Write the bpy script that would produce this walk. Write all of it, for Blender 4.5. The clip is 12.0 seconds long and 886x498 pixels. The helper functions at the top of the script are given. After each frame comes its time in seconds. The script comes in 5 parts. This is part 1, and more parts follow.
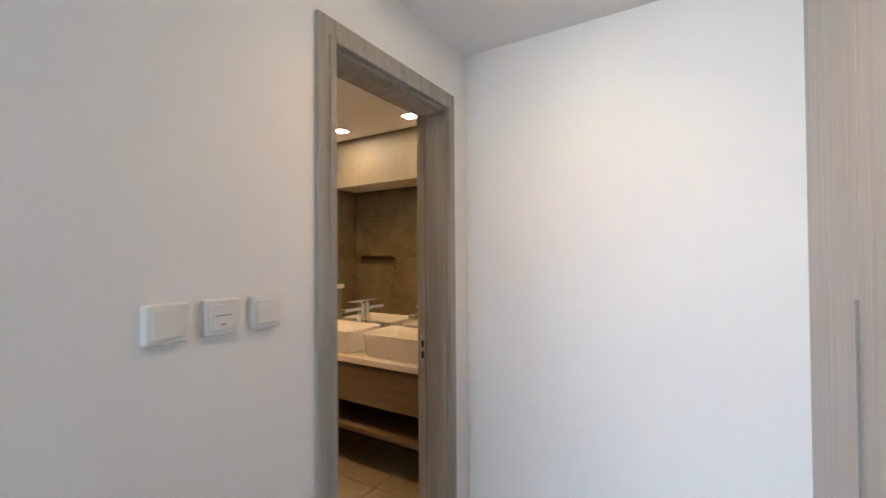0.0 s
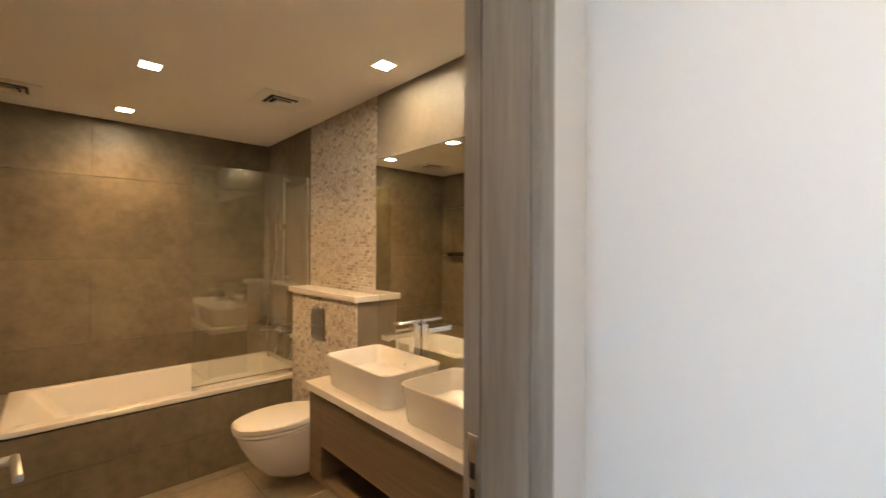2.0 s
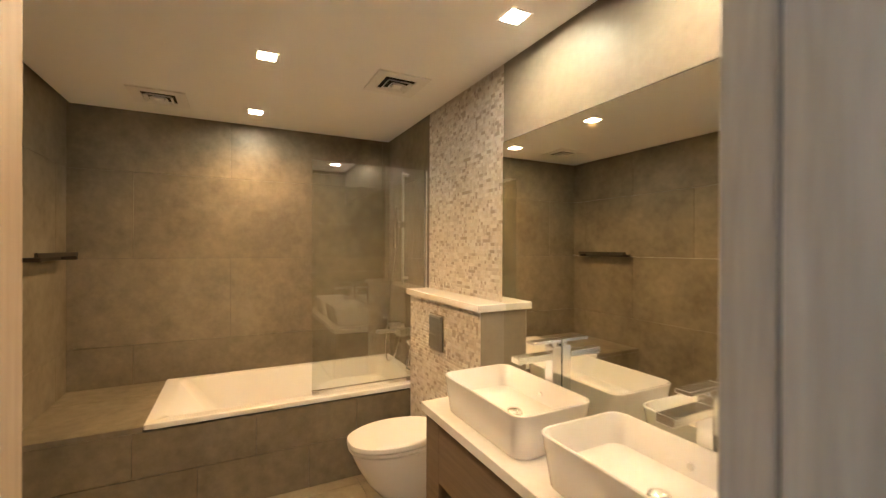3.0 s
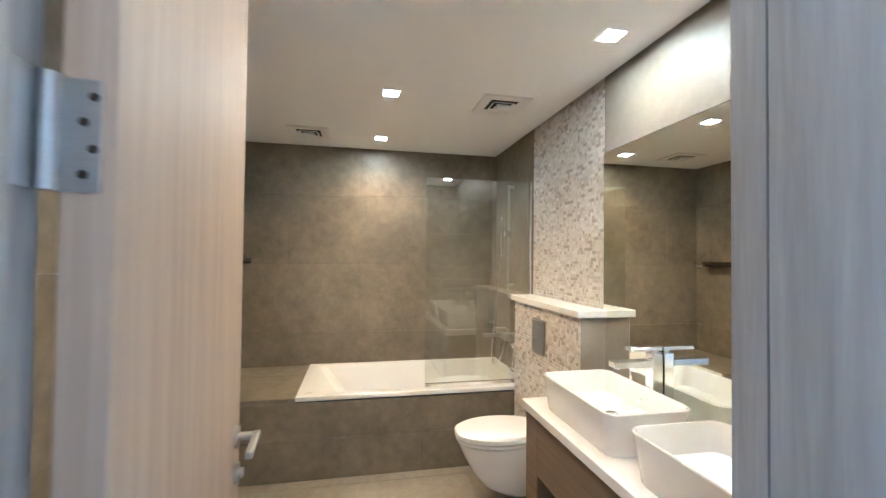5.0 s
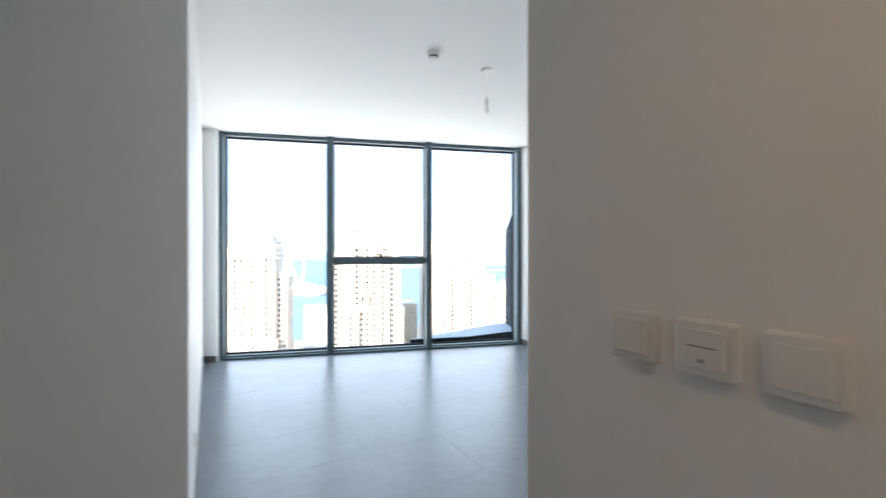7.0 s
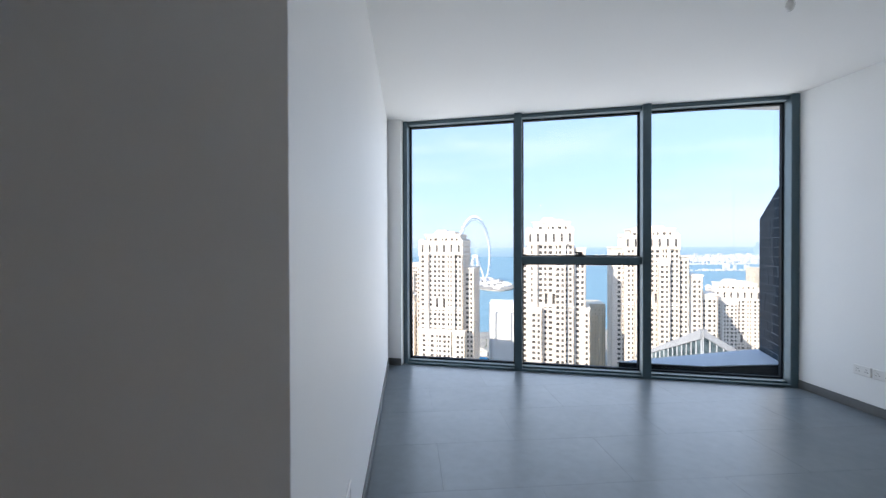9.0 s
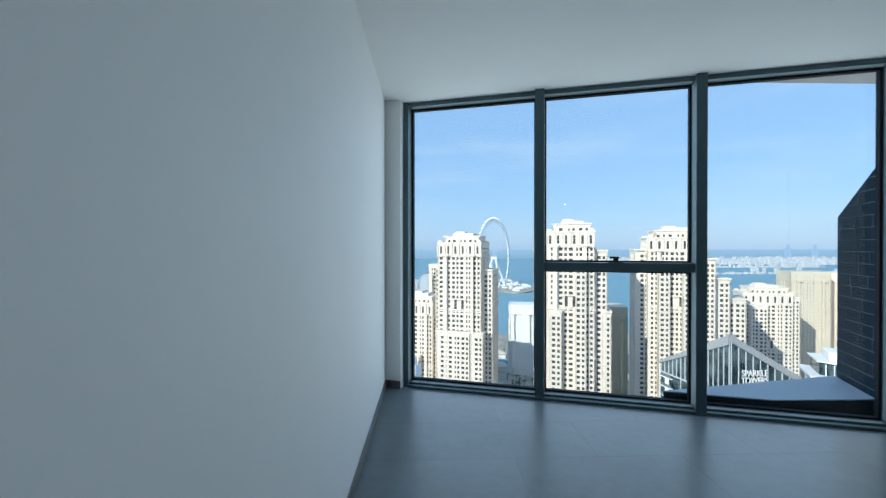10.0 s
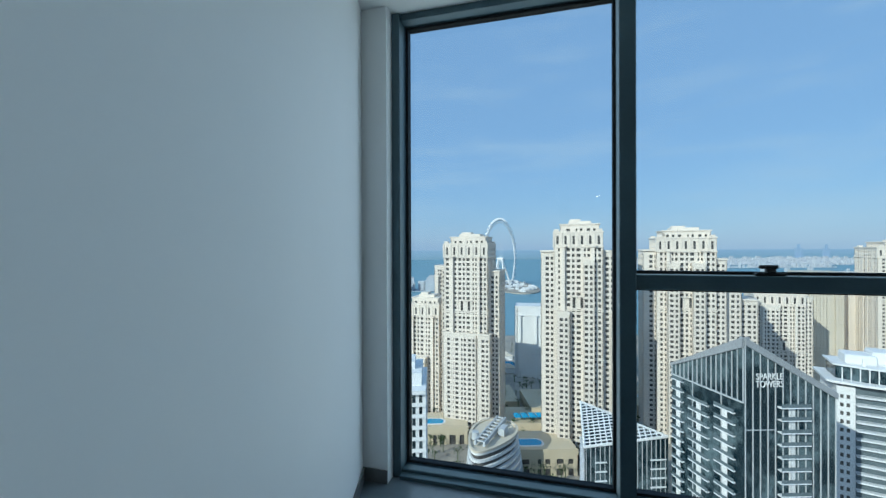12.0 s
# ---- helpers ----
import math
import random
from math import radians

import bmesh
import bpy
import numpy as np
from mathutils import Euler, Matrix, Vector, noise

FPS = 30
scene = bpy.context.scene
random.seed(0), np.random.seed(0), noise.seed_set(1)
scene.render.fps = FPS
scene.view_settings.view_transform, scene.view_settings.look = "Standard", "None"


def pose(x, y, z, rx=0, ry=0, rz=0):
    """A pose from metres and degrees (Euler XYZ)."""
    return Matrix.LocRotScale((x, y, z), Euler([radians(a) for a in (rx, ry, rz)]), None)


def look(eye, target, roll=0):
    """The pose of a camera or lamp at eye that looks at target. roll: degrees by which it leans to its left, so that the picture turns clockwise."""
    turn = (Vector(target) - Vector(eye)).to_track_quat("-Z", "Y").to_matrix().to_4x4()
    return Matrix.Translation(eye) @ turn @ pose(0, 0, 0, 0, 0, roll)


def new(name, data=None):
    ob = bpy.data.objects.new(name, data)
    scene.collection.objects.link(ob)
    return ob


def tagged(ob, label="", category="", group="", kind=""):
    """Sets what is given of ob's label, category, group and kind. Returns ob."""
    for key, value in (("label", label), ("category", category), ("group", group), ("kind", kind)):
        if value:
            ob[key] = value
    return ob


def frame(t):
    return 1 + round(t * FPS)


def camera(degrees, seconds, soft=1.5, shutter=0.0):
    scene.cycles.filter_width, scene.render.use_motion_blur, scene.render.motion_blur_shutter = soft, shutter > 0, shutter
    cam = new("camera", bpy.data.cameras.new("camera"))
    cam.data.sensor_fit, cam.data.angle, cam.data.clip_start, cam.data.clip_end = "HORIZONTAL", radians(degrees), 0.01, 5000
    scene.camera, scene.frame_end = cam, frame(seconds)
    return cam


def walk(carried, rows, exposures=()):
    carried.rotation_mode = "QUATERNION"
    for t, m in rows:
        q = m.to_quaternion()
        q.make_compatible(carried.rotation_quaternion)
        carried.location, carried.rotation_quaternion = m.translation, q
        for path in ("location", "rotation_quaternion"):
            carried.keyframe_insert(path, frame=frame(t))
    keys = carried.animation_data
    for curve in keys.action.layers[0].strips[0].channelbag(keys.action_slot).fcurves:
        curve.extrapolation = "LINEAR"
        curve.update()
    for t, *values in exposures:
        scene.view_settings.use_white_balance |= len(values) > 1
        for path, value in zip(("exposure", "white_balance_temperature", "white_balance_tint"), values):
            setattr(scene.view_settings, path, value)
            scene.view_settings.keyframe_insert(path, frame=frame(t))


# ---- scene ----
cam = camera(94.1, 12.0, soft=1.3, shutter=0.4)
PATH = [
    (0, (-0.03, -0.235, 1.474), (-1.077, 1.468, 1.502), -0.4),
    (0.3, (-0.077, -0.08, 1.469), (-1.03, 1.677, 1.502), -0.2),
    (0.5, (-0.137, 0.028, 1.465), (-1.062, 1.801, 1.5), -0.1),
    (1, (-0.286, 0.347, 1.49), (-1.248, 2.1, 1.497), -0.1),
    (1.5, (-0.449, 0.622, 1.497), (-1.606, 2.254, 1.5), -0.0),
    (2, (-0.622, 0.844, 1.497), (-2.077, 2.216, 1.5), 0.2),
    (2.5, (-0.839, 0.982, 1.5), (-2.519, 2.066, 1.492), 0.1),
    (3, (-1.003, 1.057, 1.499), (-2.786, 1.961, 1.495), 0.2),
    (3.2, (-1.057, 1.091, 1.498), (-2.866, 1.944, 1.499), 0.3),
    (4.8, (-0.874, 1.051, 1.488), (-2.821, 1.509, 1.527), 0.5),
    (5, (-0.802, 1.028, 1.486), (-2.761, 1.428, 1.526), 0.6),
    (5.5, (-0.608, 0.994, 1.489), (-2.607, 1.071, 1.517), 0.5),
    (6, (-0.479, 0.9, 1.489), (-2.397, 0.335, 1.515), 0.7),
    (6.4, (-0.413, 0.82, 1.49), (-2.029, -0.358, 1.495), 0.3),
    (6.5, (-0.402, 0.806, 1.493), (-1.914, -0.503, 1.488), 0.1),
    (7, (-0.372, 0.733, 1.482), (-1.36, -1.005, 1.478), 0.0),
    (7.2, (-0.376, 0.689, 1.477), (-1.194, -1.136, 1.479), 0.0),
    (7.5, (-0.397, 0.597, 1.48), (-0.995, -1.311, 1.478), 0.0),
    (7.6, (-0.407, 0.568, 1.484), (-0.938, -1.36, 1.479), 0.0),
    (7.7, (-0.415, 0.53, 1.484), (-0.897, -1.411, 1.478), 0.0),
    (9.3, (-0.642, -0.479, 1.483), (-0.763, -2.475, 1.468), -0.1),
    (9.5, (-0.695, -0.622, 1.481), (-0.791, -2.619, 1.472), -0.0),
    (10, (-0.759, -1.042, 1.495), (-0.829, -3.041, 1.484), -0.0),
    (10.5, (-0.776, -1.485, 1.49), (-0.833, -3.484, 1.479), -0.1),
    (11, (-0.807, -1.943, 1.49), (-0.853, -3.942, 1.486), -0.2),
    (11.5, (-0.792, -2.356, 1.49), (-0.837, -4.355, 1.482), 0.0),
    (12, (-0.767, -2.754, 1.499), (-0.808, -4.754, 1.493), -0.2),
]
# the clip's own exposure and white balance: seconds, stops, kelvin, tint
LIGHT = [(0.0, 3.17, 6550, 17), (0.5, 3.28, 6500, 17), (1.0, 3.27, 6400, 17), (1.5, 3.25, 6350, 15), (2.0, 3.45, 6300, 13), (2.5, 3.7, 5950, 9), (3.2, 4.0, 5700, 8), (4.8, 4.3, 4150, 5), (5.5, 4.05, 4450, 4),
         (6.0, 3.65, 5300, 7), (6.5, 2.75, 6000, 9), (7.0, 2.0, 7000, 17), (7.5, 1.65, 7200, 18), (9.3, 0.9, 6500, 20), (10.0, 0.42, 6000, 6), (11.0, 0.18, 5750, 2), (12.0, -0.02, 5700, 1)]
walk(cam, [(t, look(eye, target, roll)) for t, eye, target, roll in PATH], LIGHT)

# ---------------------------------------------------------------- world and light
SUN_DIR = Vector((0.70, 0.56, 0.44)).normalized()
world = bpy.data.worlds.new("sky")
scene.world = world
world.use_nodes = True
wn = world.node_tree
sky = wn.nodes.new("ShaderNodeTexSky")
sky.sky_type = 'NISHITA'
sky.sun_disc = False
sky.sun_elevation = math.asin(SUN_DIR.z)
sky.sun_rotation = math.atan2(SUN_DIR.x, SUN_DIR.y)
sky.air_density, sky.dust_density, sky.ozone_density = 1.2, 0.4, 2.5
wn.nodes["Background"].inputs["Strength"].default_value = 0.10
haze = wn.nodes.new("ShaderNodeMix")      # thin even haze over the clear sky
haze.data_type = 'RGBA'
haze.inputs[0].default_value = 0.62
haze.inputs[7].default_value = (4.8, 7.4, 11.6, 1)
wn.links.new(sky.outputs["Color"], haze.inputs[6])
cloud_at = wn.nodes.new("ShaderNodeTexCoord")
cloud_map = wn.nodes.new("ShaderNodeMapping")
cloud_map.inputs["Scale"].default_value = (1.0, 1.0, 7.0)
cloud_map.inputs["Rotation"].default_value = (0.0, 0.12, 0.0)
cloud = wn.nodes.new("ShaderNodeTexNoise")
cloud.inputs["Scale"].default_value, cloud.inputs["Detail"].default_value, cloud.inputs["Roughness"].default_value = 2.6, 8.0, 0.62
cloud_amount = wn.nodes.new("ShaderNodeMapRange")
cloud_amount.inputs[1].default_value, cloud_amount.inputs[2].default_value, cloud_amount.inputs[4].default_value = 0.50, 0.80, 0.45
wisps = wn.nodes.new("ShaderNodeMix")      # thin white cirrus
wisps.data_type = 'RGBA'
wisps.inputs[7].default_value = (7.5, 8.6, 9.8, 1)
wn.links.new(cloud_at.outputs["Generated"], cloud_map.inputs["Vector"])
wn.links.new(cloud_map.outputs["Vector"], cloud.inputs["Vector"])
wn.links.new(cloud.outputs[0], cloud_amount.inputs[0])
wn.links.new(cloud_amount.outputs[0], wisps.inputs[0])
wn.links.new(haze.outputs[2], wisps.inputs[6])
wn.links.new(wisps.outputs[2], wn.nodes["Background"].inputs["Color"])

sun_data = bpy.data.lights.new("sun", 'SUN')
sun_data.energy, sun_data.angle, sun_data.color = 5.0, radians(0.5), (1.0, 0.92, 0.80)
sun = new("sun", sun_data)
sun.matrix_world = look(SUN_DIR * 100, (0, 0, 0))

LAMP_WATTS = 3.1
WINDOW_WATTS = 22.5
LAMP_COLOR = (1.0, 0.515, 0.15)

# ---------------------------------------------------------------- helpers
def node(nt, kind, **inputs):
    n = nt.nodes.new(kind)
    for k, v in inputs.items():
        n.inputs[k.replace("_", " ")].default_value = v
    return n


def material(name, color, color2=None, rough=0.5, metal=0.0, scale=3.0, fine=60.0, amount=0.5, bump=0.02, stretch=(1, 1, 1),
             vary=0.0, rough2=None, coat=0.0, contrast=(0.35, 0.65), island=False):
    """Two-scale procedural surface: a broad noise and a fine grain mix two colours and drive roughness and relief."""
    m = bpy.data.materials.new(name)
    m.use_nodes = True
    nt = m.node_tree
    b = nt.nodes["Principled BSDF"]
    color2 = color2 or tuple(c * 0.86 for c in color)
    geo = nt.nodes.new("ShaderNodeNewGeometry")
    mp = nt.nodes.new("ShaderNodeMapping")
    mp.inputs["Scale"].default_value = stretch
    nt.links.new(geo.outputs["Position"], mp.inputs["Vector"])
    big = node(nt, "ShaderNodeTexNoise", Scale=scale, Detail=6.0, Roughness=0.6)
    small = node(nt, "ShaderNodeTexNoise", Scale=fine, Detail=4.0, Roughness=0.6)
    nt.links.new(mp.outputs["Vector"], big.inputs["Vector"])
    nt.links.new(mp.outputs["Vector"], small.inputs["Vector"])
    add = nt.nodes.new("ShaderNodeMix")
    add.data_type = 'FLOAT'
    add.inputs[0].default_value = 0.35
    nt.links.new(big.outputs[0], add.inputs[2])
    nt.links.new(small.outputs[0], add.inputs[3])
    ramp = nt.nodes.new("ShaderNodeMapRange")
    ramp.inputs[1].default_value, ramp.inputs[2].default_value = contrast
    ramp.inputs[4].default_value = amount * 2
    nt.links.new(add.outputs[0], ramp.inputs[0])
    mix = nt.nodes.new("ShaderNodeMix")
    mix.data_type = 'RGBA'
    mix.inputs[6].default_value = (*color, 1)
    mix.inputs[7].default_value = (*color2, 1)
    nt.links.new(ramp.outputs[0], mix.inputs[0])
    last = mix.outputs[2]
    if vary:
        info = nt.nodes.new("ShaderNodeNewGeometry" if island else "ShaderNodeObjectInfo")
        mr = nt.nodes.new("ShaderNodeMapRange")
        mr.inputs[3].default_value, mr.inputs[4].default_value = 1 - vary, 1 + vary
        nt.links.new(info.outputs["Random Per Island" if island else "Random"], mr.inputs[0])
        hsv = nt.nodes.new("ShaderNodeHueSaturation")
        nt.links.new(mr.outputs[0], hsv.inputs["Value"])
        nt.links.new(last, hsv.inputs["Color"])
        last = hsv.outputs[0]
    nt.links.new(last, b.inputs["Base Color"])
    rr = nt.nodes.new("ShaderNodeMapRange")
    rr.inputs[3].default_value, rr.inputs[4].default_value = rough, rough2 if rough2 is not None else min(1, rough * 1.25)
    nt.links.new(add.outputs[0], rr.inputs[0])
    nt.links.new(rr.outputs[0], b.inputs["Roughness"])
    b.inputs["Metallic"].default_value = metal
    b.inputs["Coat Weight"].default_value = coat
    if bump:
        bp = node(nt, "ShaderNodeBump", Strength=0.35, Distance=bump)
        nt.links.new(add.outputs[0], bp.inputs["Height"])
        nt.links.new(bp.outputs[0], b.inputs["Normal"])
    return m


def glow(name, color, strength):
    m = bpy.data.materials.new(name)
    m.use_nodes = True
    b = m.node_tree.nodes["Principled BSDF"]
    b.inputs["Base Color"].default_value = (0.0, 0.0, 0.0, 1)
    b.inputs["Emission Color"].default_value = (*color, 1)
    b.inputs["Emission Strength"].default_value = strength
    return m


def glass(name, tint=(1, 1, 1), gloss=0.04):
    """Clear pane: transparent, with a gloss that grows towards grazing angles."""
    m = bpy.data.materials.new(name)
    m.use_nodes = True
    nt = m.node_tree
    nt.nodes.remove(nt.nodes["Principled BSDF"])
    tr = node(nt, "ShaderNodeBsdfTransparent", Color=(*tint, 1))
    gl = node(nt, "ShaderNodeBsdfGlossy", Color=(1, 1, 1, 1), Roughness=0.0)
    lw = node(nt, "ShaderNodeLayerWeight", Blend=0.5)
    pw = nt.nodes.new("ShaderNodeMath")
    pw.operation = 'POWER'
    pw.inputs[1].default_value = 4.0
    nt.links.new(lw.outputs["Facing"], pw.inputs[0])
    fr = nt.nodes.new("ShaderNodeMapRange")
    fr.inputs[3].default_value, fr.inputs[4].default_value = gloss, 0.75
    nt.links.new(pw.outputs[0], fr.inputs[0])
    mx = nt.nodes.new("ShaderNodeMixShader")
    nt.links.new(fr.outputs[0], mx.inputs[0])
    nt.links.new(tr.outputs[0], mx.inputs[1])
    nt.links.new(gl.outputs[0], mx.inputs[2])
    nt.links.new(mx.outputs[0], nt.nodes["Material Output"].inputs["Surface"])
    return m


def box(bm, x0, x1, y0, y1, z0, z1, bevel=0.0, m=None, segments=1):
    """A box, optionally with bevelled edges, added to bm."""
    x0, x1 = min(x0, x1), max(x0, x1)
    y0, y1 = min(y0, y1), max(y0, y1)
    z0, z1 = min(z0, z1), max(z0, z1)
    v = [bm.verts.new((x, y, z)) for z in (z0, z1) for y in (y0, y1) for x in (x0, x1)]
    f = [bm.faces.new([v[i] for i in q]) for q in ((0, 2, 3, 1), (4, 5, 7, 6), (0, 1, 5, 4), (2, 6, 7, 3), (0, 4, 6, 2), (1, 3, 7, 5))]
    if bevel:
        es = list({e for q in f for e in q.edges})
        got = bmesh.ops.bevel(bm, geom=es, offset=bevel, segments=segments, affect='EDGES', profile=0.5)
        v = list({x for q in got["faces"] for x in q.verts} | {x for x in v if x.is_valid})
    if m is not None:
        bmesh.ops.transform(bm, matrix=m, verts=v)
    return v


def rod(bm, a, b, r, n=16, r2=None):
    """A round bar from a to b."""
    a, b = Vector(a), Vector(b)
    m = Matrix.Translation((a + b) / 2) @ (b - a).to_track_quat('Z', 'Y').to_matrix().to_4x4()
    return bmesh.ops.create_cone(bm, cap_ends=True, segments=n, radius1=r, radius2=r if r2 is None else r2, depth=(b - a).length, matrix=m)["verts"]


def loft(bm, rings, cap0=True, cap1=True, close=True):
    """Skin rings of points, each of the same count."""
    vs = [[bm.verts.new(p) for p in r] for r in rings]
    n = len(vs[0])
    for a, b in zip(vs, vs[1:]):
        for i in range(n if close else n - 1):
            j = (i + 1) % n
            bm.faces.new((a[i], a[j], b[j], b[i]))
    if cap0:
        bm.faces.new(vs[0][::-1])
    if cap1:
        bm.faces.new(vs[-1])
    return vs


def rounded(x0, x1, y0, y1, z, r, n=6):
    """A rounded rectangle's outline at height z, counter-clockwise."""
    out = []
    for cx, cy, a0 in ((x1 - r, y1 - r, 0), (x0 + r, y1 - r, 90), (x0 + r, y0 + r, 180), (x1 - r, y0 + r, 270)):
        for i in range(n + 1):
            a = radians(a0 + 90 * i / n)
            out.append((cx + r * math.cos(a), cy + r * math.sin(a), z))
    return out


def part(name, bm, mat, parent=None, label="", smooth=False):
    """Link a bmesh as one mesh object, under a thing or a part."""
    bmesh.ops.recalc_face_normals(bm, faces=bm.faces)
    me = bpy.data.meshes.new(name)
    bm.to_mesh(me)
    bm.free()
    me.materials.append(mat)
    if smooth:
        me.polygons.foreach_set("use_smooth", [True] * len(me.polygons))
        me.set_sharp_from_angle(angle=radians(35))
    ob = new(name, me)
    if parent is not None:
        ob.parent = parent
    if label:
        ob["label"] = label
    return ob


def thing(name, label, category, group="", at=(0, 0, 0)):
    ob = new(name)
    ob.location = at
    ob.empty_display_size = 0.1
    return tagged(ob, label, category, group)


def structure(name, bm, mat, label, smooth=False):
    return tagged(part(name, bm, mat, smooth=smooth), label, name.split("_")[0], kind="structure")


def boxes(*specs, bevel=0.0):
    bm = bmesh.new()
    for s in specs:
        box(bm, *s, bevel=bevel)
    return bm

# ---------------------------------------------------------------- materials
PAINT = material("white_paint", (0.86, 0.86, 0.85), (0.83, 0.83, 0.825), rough=0.55, scale=1.3, fine=180, bump=0.0015, amount=0.4)
CEILING = material("ceiling_paint", (0.86, 0.86, 0.85), (0.84, 0.84, 0.835), rough=0.7, scale=0.9, fine=150, bump=0.001, amount=0.4)
TILE = material("concrete_look_tile", (0.270, 0.232, 0.163), (0.126, 0.106, 0.072), rough=0.36, rough2=0.5, scale=2.3, fine=16, bump=0.0012, amount=0.5, vary=0.07, contrast=(0.33, 0.67))
TILE_LIGHT = material("paler_tile", (0.30, 0.262, 0.205), (0.235, 0.205, 0.16), rough=0.4, scale=2.0, fine=26, bump=0.001, amount=0.5, vary=0.03)
GROUT_F = material("floor_grout", (0.10, 0.112, 0.124), rough=0.9, scale=8, bump=0.001)
GROUT = material("grout", (0.15, 0.138, 0.118), rough=0.9, scale=8, bump=0.002)
FLOOR_TILE = material("grey_porcelain", (0.148, 0.180, 0.206), (0.108, 0.134, 0.156), rough=0.27, rough2=0.36, scale=1.5, fine=12, bump=0.0002, amount=0.5, vary=0.05, contrast=(0.3, 0.7))
TILE_BATH_FLOOR = material("beige_floor_tile", (0.385, 0.335, 0.255), (0.25, 0.215, 0.16), rough=0.34, rough2=0.48, scale=2.0, fine=18, bump=0.001, amount=0.5, vary=0.04, contrast=(0.36, 0.64))
OAK = material("grey_oak", (0.40, 0.375, 0.335), (0.235, 0.218, 0.19), rough=0.48, scale=2.2, fine=9, stretch=(9, 9, 0.55), bump=0.003, amount=0.5, contrast=(0.33, 0.67))
OAK_DOOR = material("oak_veneer", (0.40, 0.315, 0.235), (0.31, 0.24, 0.175), rough=0.46, scale=2.6, fine=12, stretch=(14, 14, 0.5), bump=0.001, amount=0.5)
WALNUT = material("vanity_oak", (0.215, 0.158, 0.105), (0.150, 0.108, 0.070), rough=0.42, scale=3, fine=14, stretch=(0.7, 6, 16), bump=0.001, amount=0.5)
WARDROBE = material("wardrobe_laminate", (0.46, 0.43, 0.40), (0.37, 0.345, 0.32), rough=0.45, scale=2.6, fine=14, stretch=(14, 14, 0.5), bump=0.001, amount=0.5)
PORCELAIN = material("white_ceramic", (0.82, 0.81, 0.79), (0.80, 0.79, 0.77), rough=0.08, rough2=0.12, scale=2, bump=0.0, coat=0.5)
ACRYLIC = material("white_acrylic", (0.82, 0.81, 0.79), (0.80, 0.79, 0.77), rough=0.14, rough2=0.2, scale=2, bump=0.0)
QUARTZ = material("white_quartz", (0.78, 0.76, 0.73), (0.72, 0.70, 0.67), rough=0.22, scale=30, fine=200, bump=0.0)
HANDLE = material("taupe_profile", (0.40, 0.375, 0.35), (0.34, 0.32, 0.30), rough=0.4, metal=0.0, bump=0.0)
CHROME = material("chrome", (0.92, 0.92, 0.92), (0.90, 0.90, 0.90), rough=0.16, rough2=0.22, metal=1.0, bump=0.0)
STEEL = material("brushed_steel", (0.56, 0.55, 0.53), (0.46, 0.45, 0.43), rough=0.3, metal=1.0, stretch=(1, 1, 12), bump=0.0005)
ALU = material("grey_aluminium", (0.070, 0.118, 0.140), (0.058, 0.098, 0.118), rough=0.42, scale=4, bump=0.0004, metal=0.2)
RUBBER = material("black_gasket", (0.018, 0.02, 0.022), rough=0.6, bump=0.0)
PLASTIC = material("white_plastic", (0.80, 0.79, 0.77), (0.78, 0.77, 0.75), rough=0.3, bump=0.0)
DARK = material("dark_bronze_metal", (0.055, 0.045, 0.035), rough=0.4, metal=0.6, bump=0.0)
# near-black colour that stands in for shade in holes and gaps
SHADOW = material("painted_shade", (0.03, 0.028, 0.025), rough=0.9, bump=0.0)
SKIRT = material("grey_skirting_tile", (0.14, 0.145, 0.147), (0.10, 0.105, 0.107), rough=0.4, scale=3, bump=0.001)
LED = glow("led", (1.0, 0.80, 0.52), 19.0)
PANE = glass("window_glass", (0.82, 0.85, 0.855), 0.02)
SCREEN = glass("shower_glass", (0.94, 0.96, 0.945), 0.12)
MIRROR = bpy.data.materials.new("mirror")
MIRROR.use_nodes = True
MIRROR.node_tree.nodes["Principled BSDF"].inputs["Base Color"].default_value = (0.86, 0.855, 0.77, 1)
MIRROR.node_tree.nodes["Principled BSDF"].inputs["Metallic"].default_value = 1.0
MIRROR.node_tree.nodes["Principled BSDF"].inputs["Roughness"].default_value = 0.015

# ---------------------------------------------------------------- setting: walls, floors, ceilings
XW, XWI = -1.074, -1.248          # wall between corridor and bathroom
YN = 1.706                        # end wall of the corridor
YB = -0.068                       # bedroom's inner wall
XE, YE = -0.300, -1.222           # bedroom's flank wall and its corner
XR = -4.570                       # bedroom's far flank wall
HB, HC, HT = 3.03, 2.535, 2.44    # ceilings: bedroom, corridor, bathroom
BX0, BX1, BY0, BY1 = -4.527, XWI, 0.078, 2.303   # bathroom
DY0, DY1, DZ = 0.752, 1.498, 2.19                # door opening

structure("wall_corridor", boxes((XWI, XW, YB, DY0 - 0.03, 0, HB + 0.2), (XWI, XW, DY1 + 0.03, BY1 + 0.15, 0, HB + 0.2), (XWI, XW, DY0 - 0.03, DY1 + 0.03, DZ + 0.03, HB + 0.2)),
          PAINT, "smooth white painted wall around the bathroom doorway")
structure("wall_north", boxes((XW, 1.2, YN, YN + 0.15, 0, HB + 0.2)), PAINT, "plain white painted end wall beside the wardrobe")
structure("wall_bedroom_north", boxes((XR - 0.15, XWI, YB, BY0 - 0.012, 0, HB + 0.2)), PAINT, "white painted wall between bedroom and bathroom")
structure("wall_bedroom_east", boxes((XE, XE + 0.25, YE + 0.0, -5.75, 0, HB + 0.2), (XE + 0.25, 1.2, YE - 0.2, YE, 0, HB + 0.2)), PAINT, "white painted flank wall ending in a square corner")
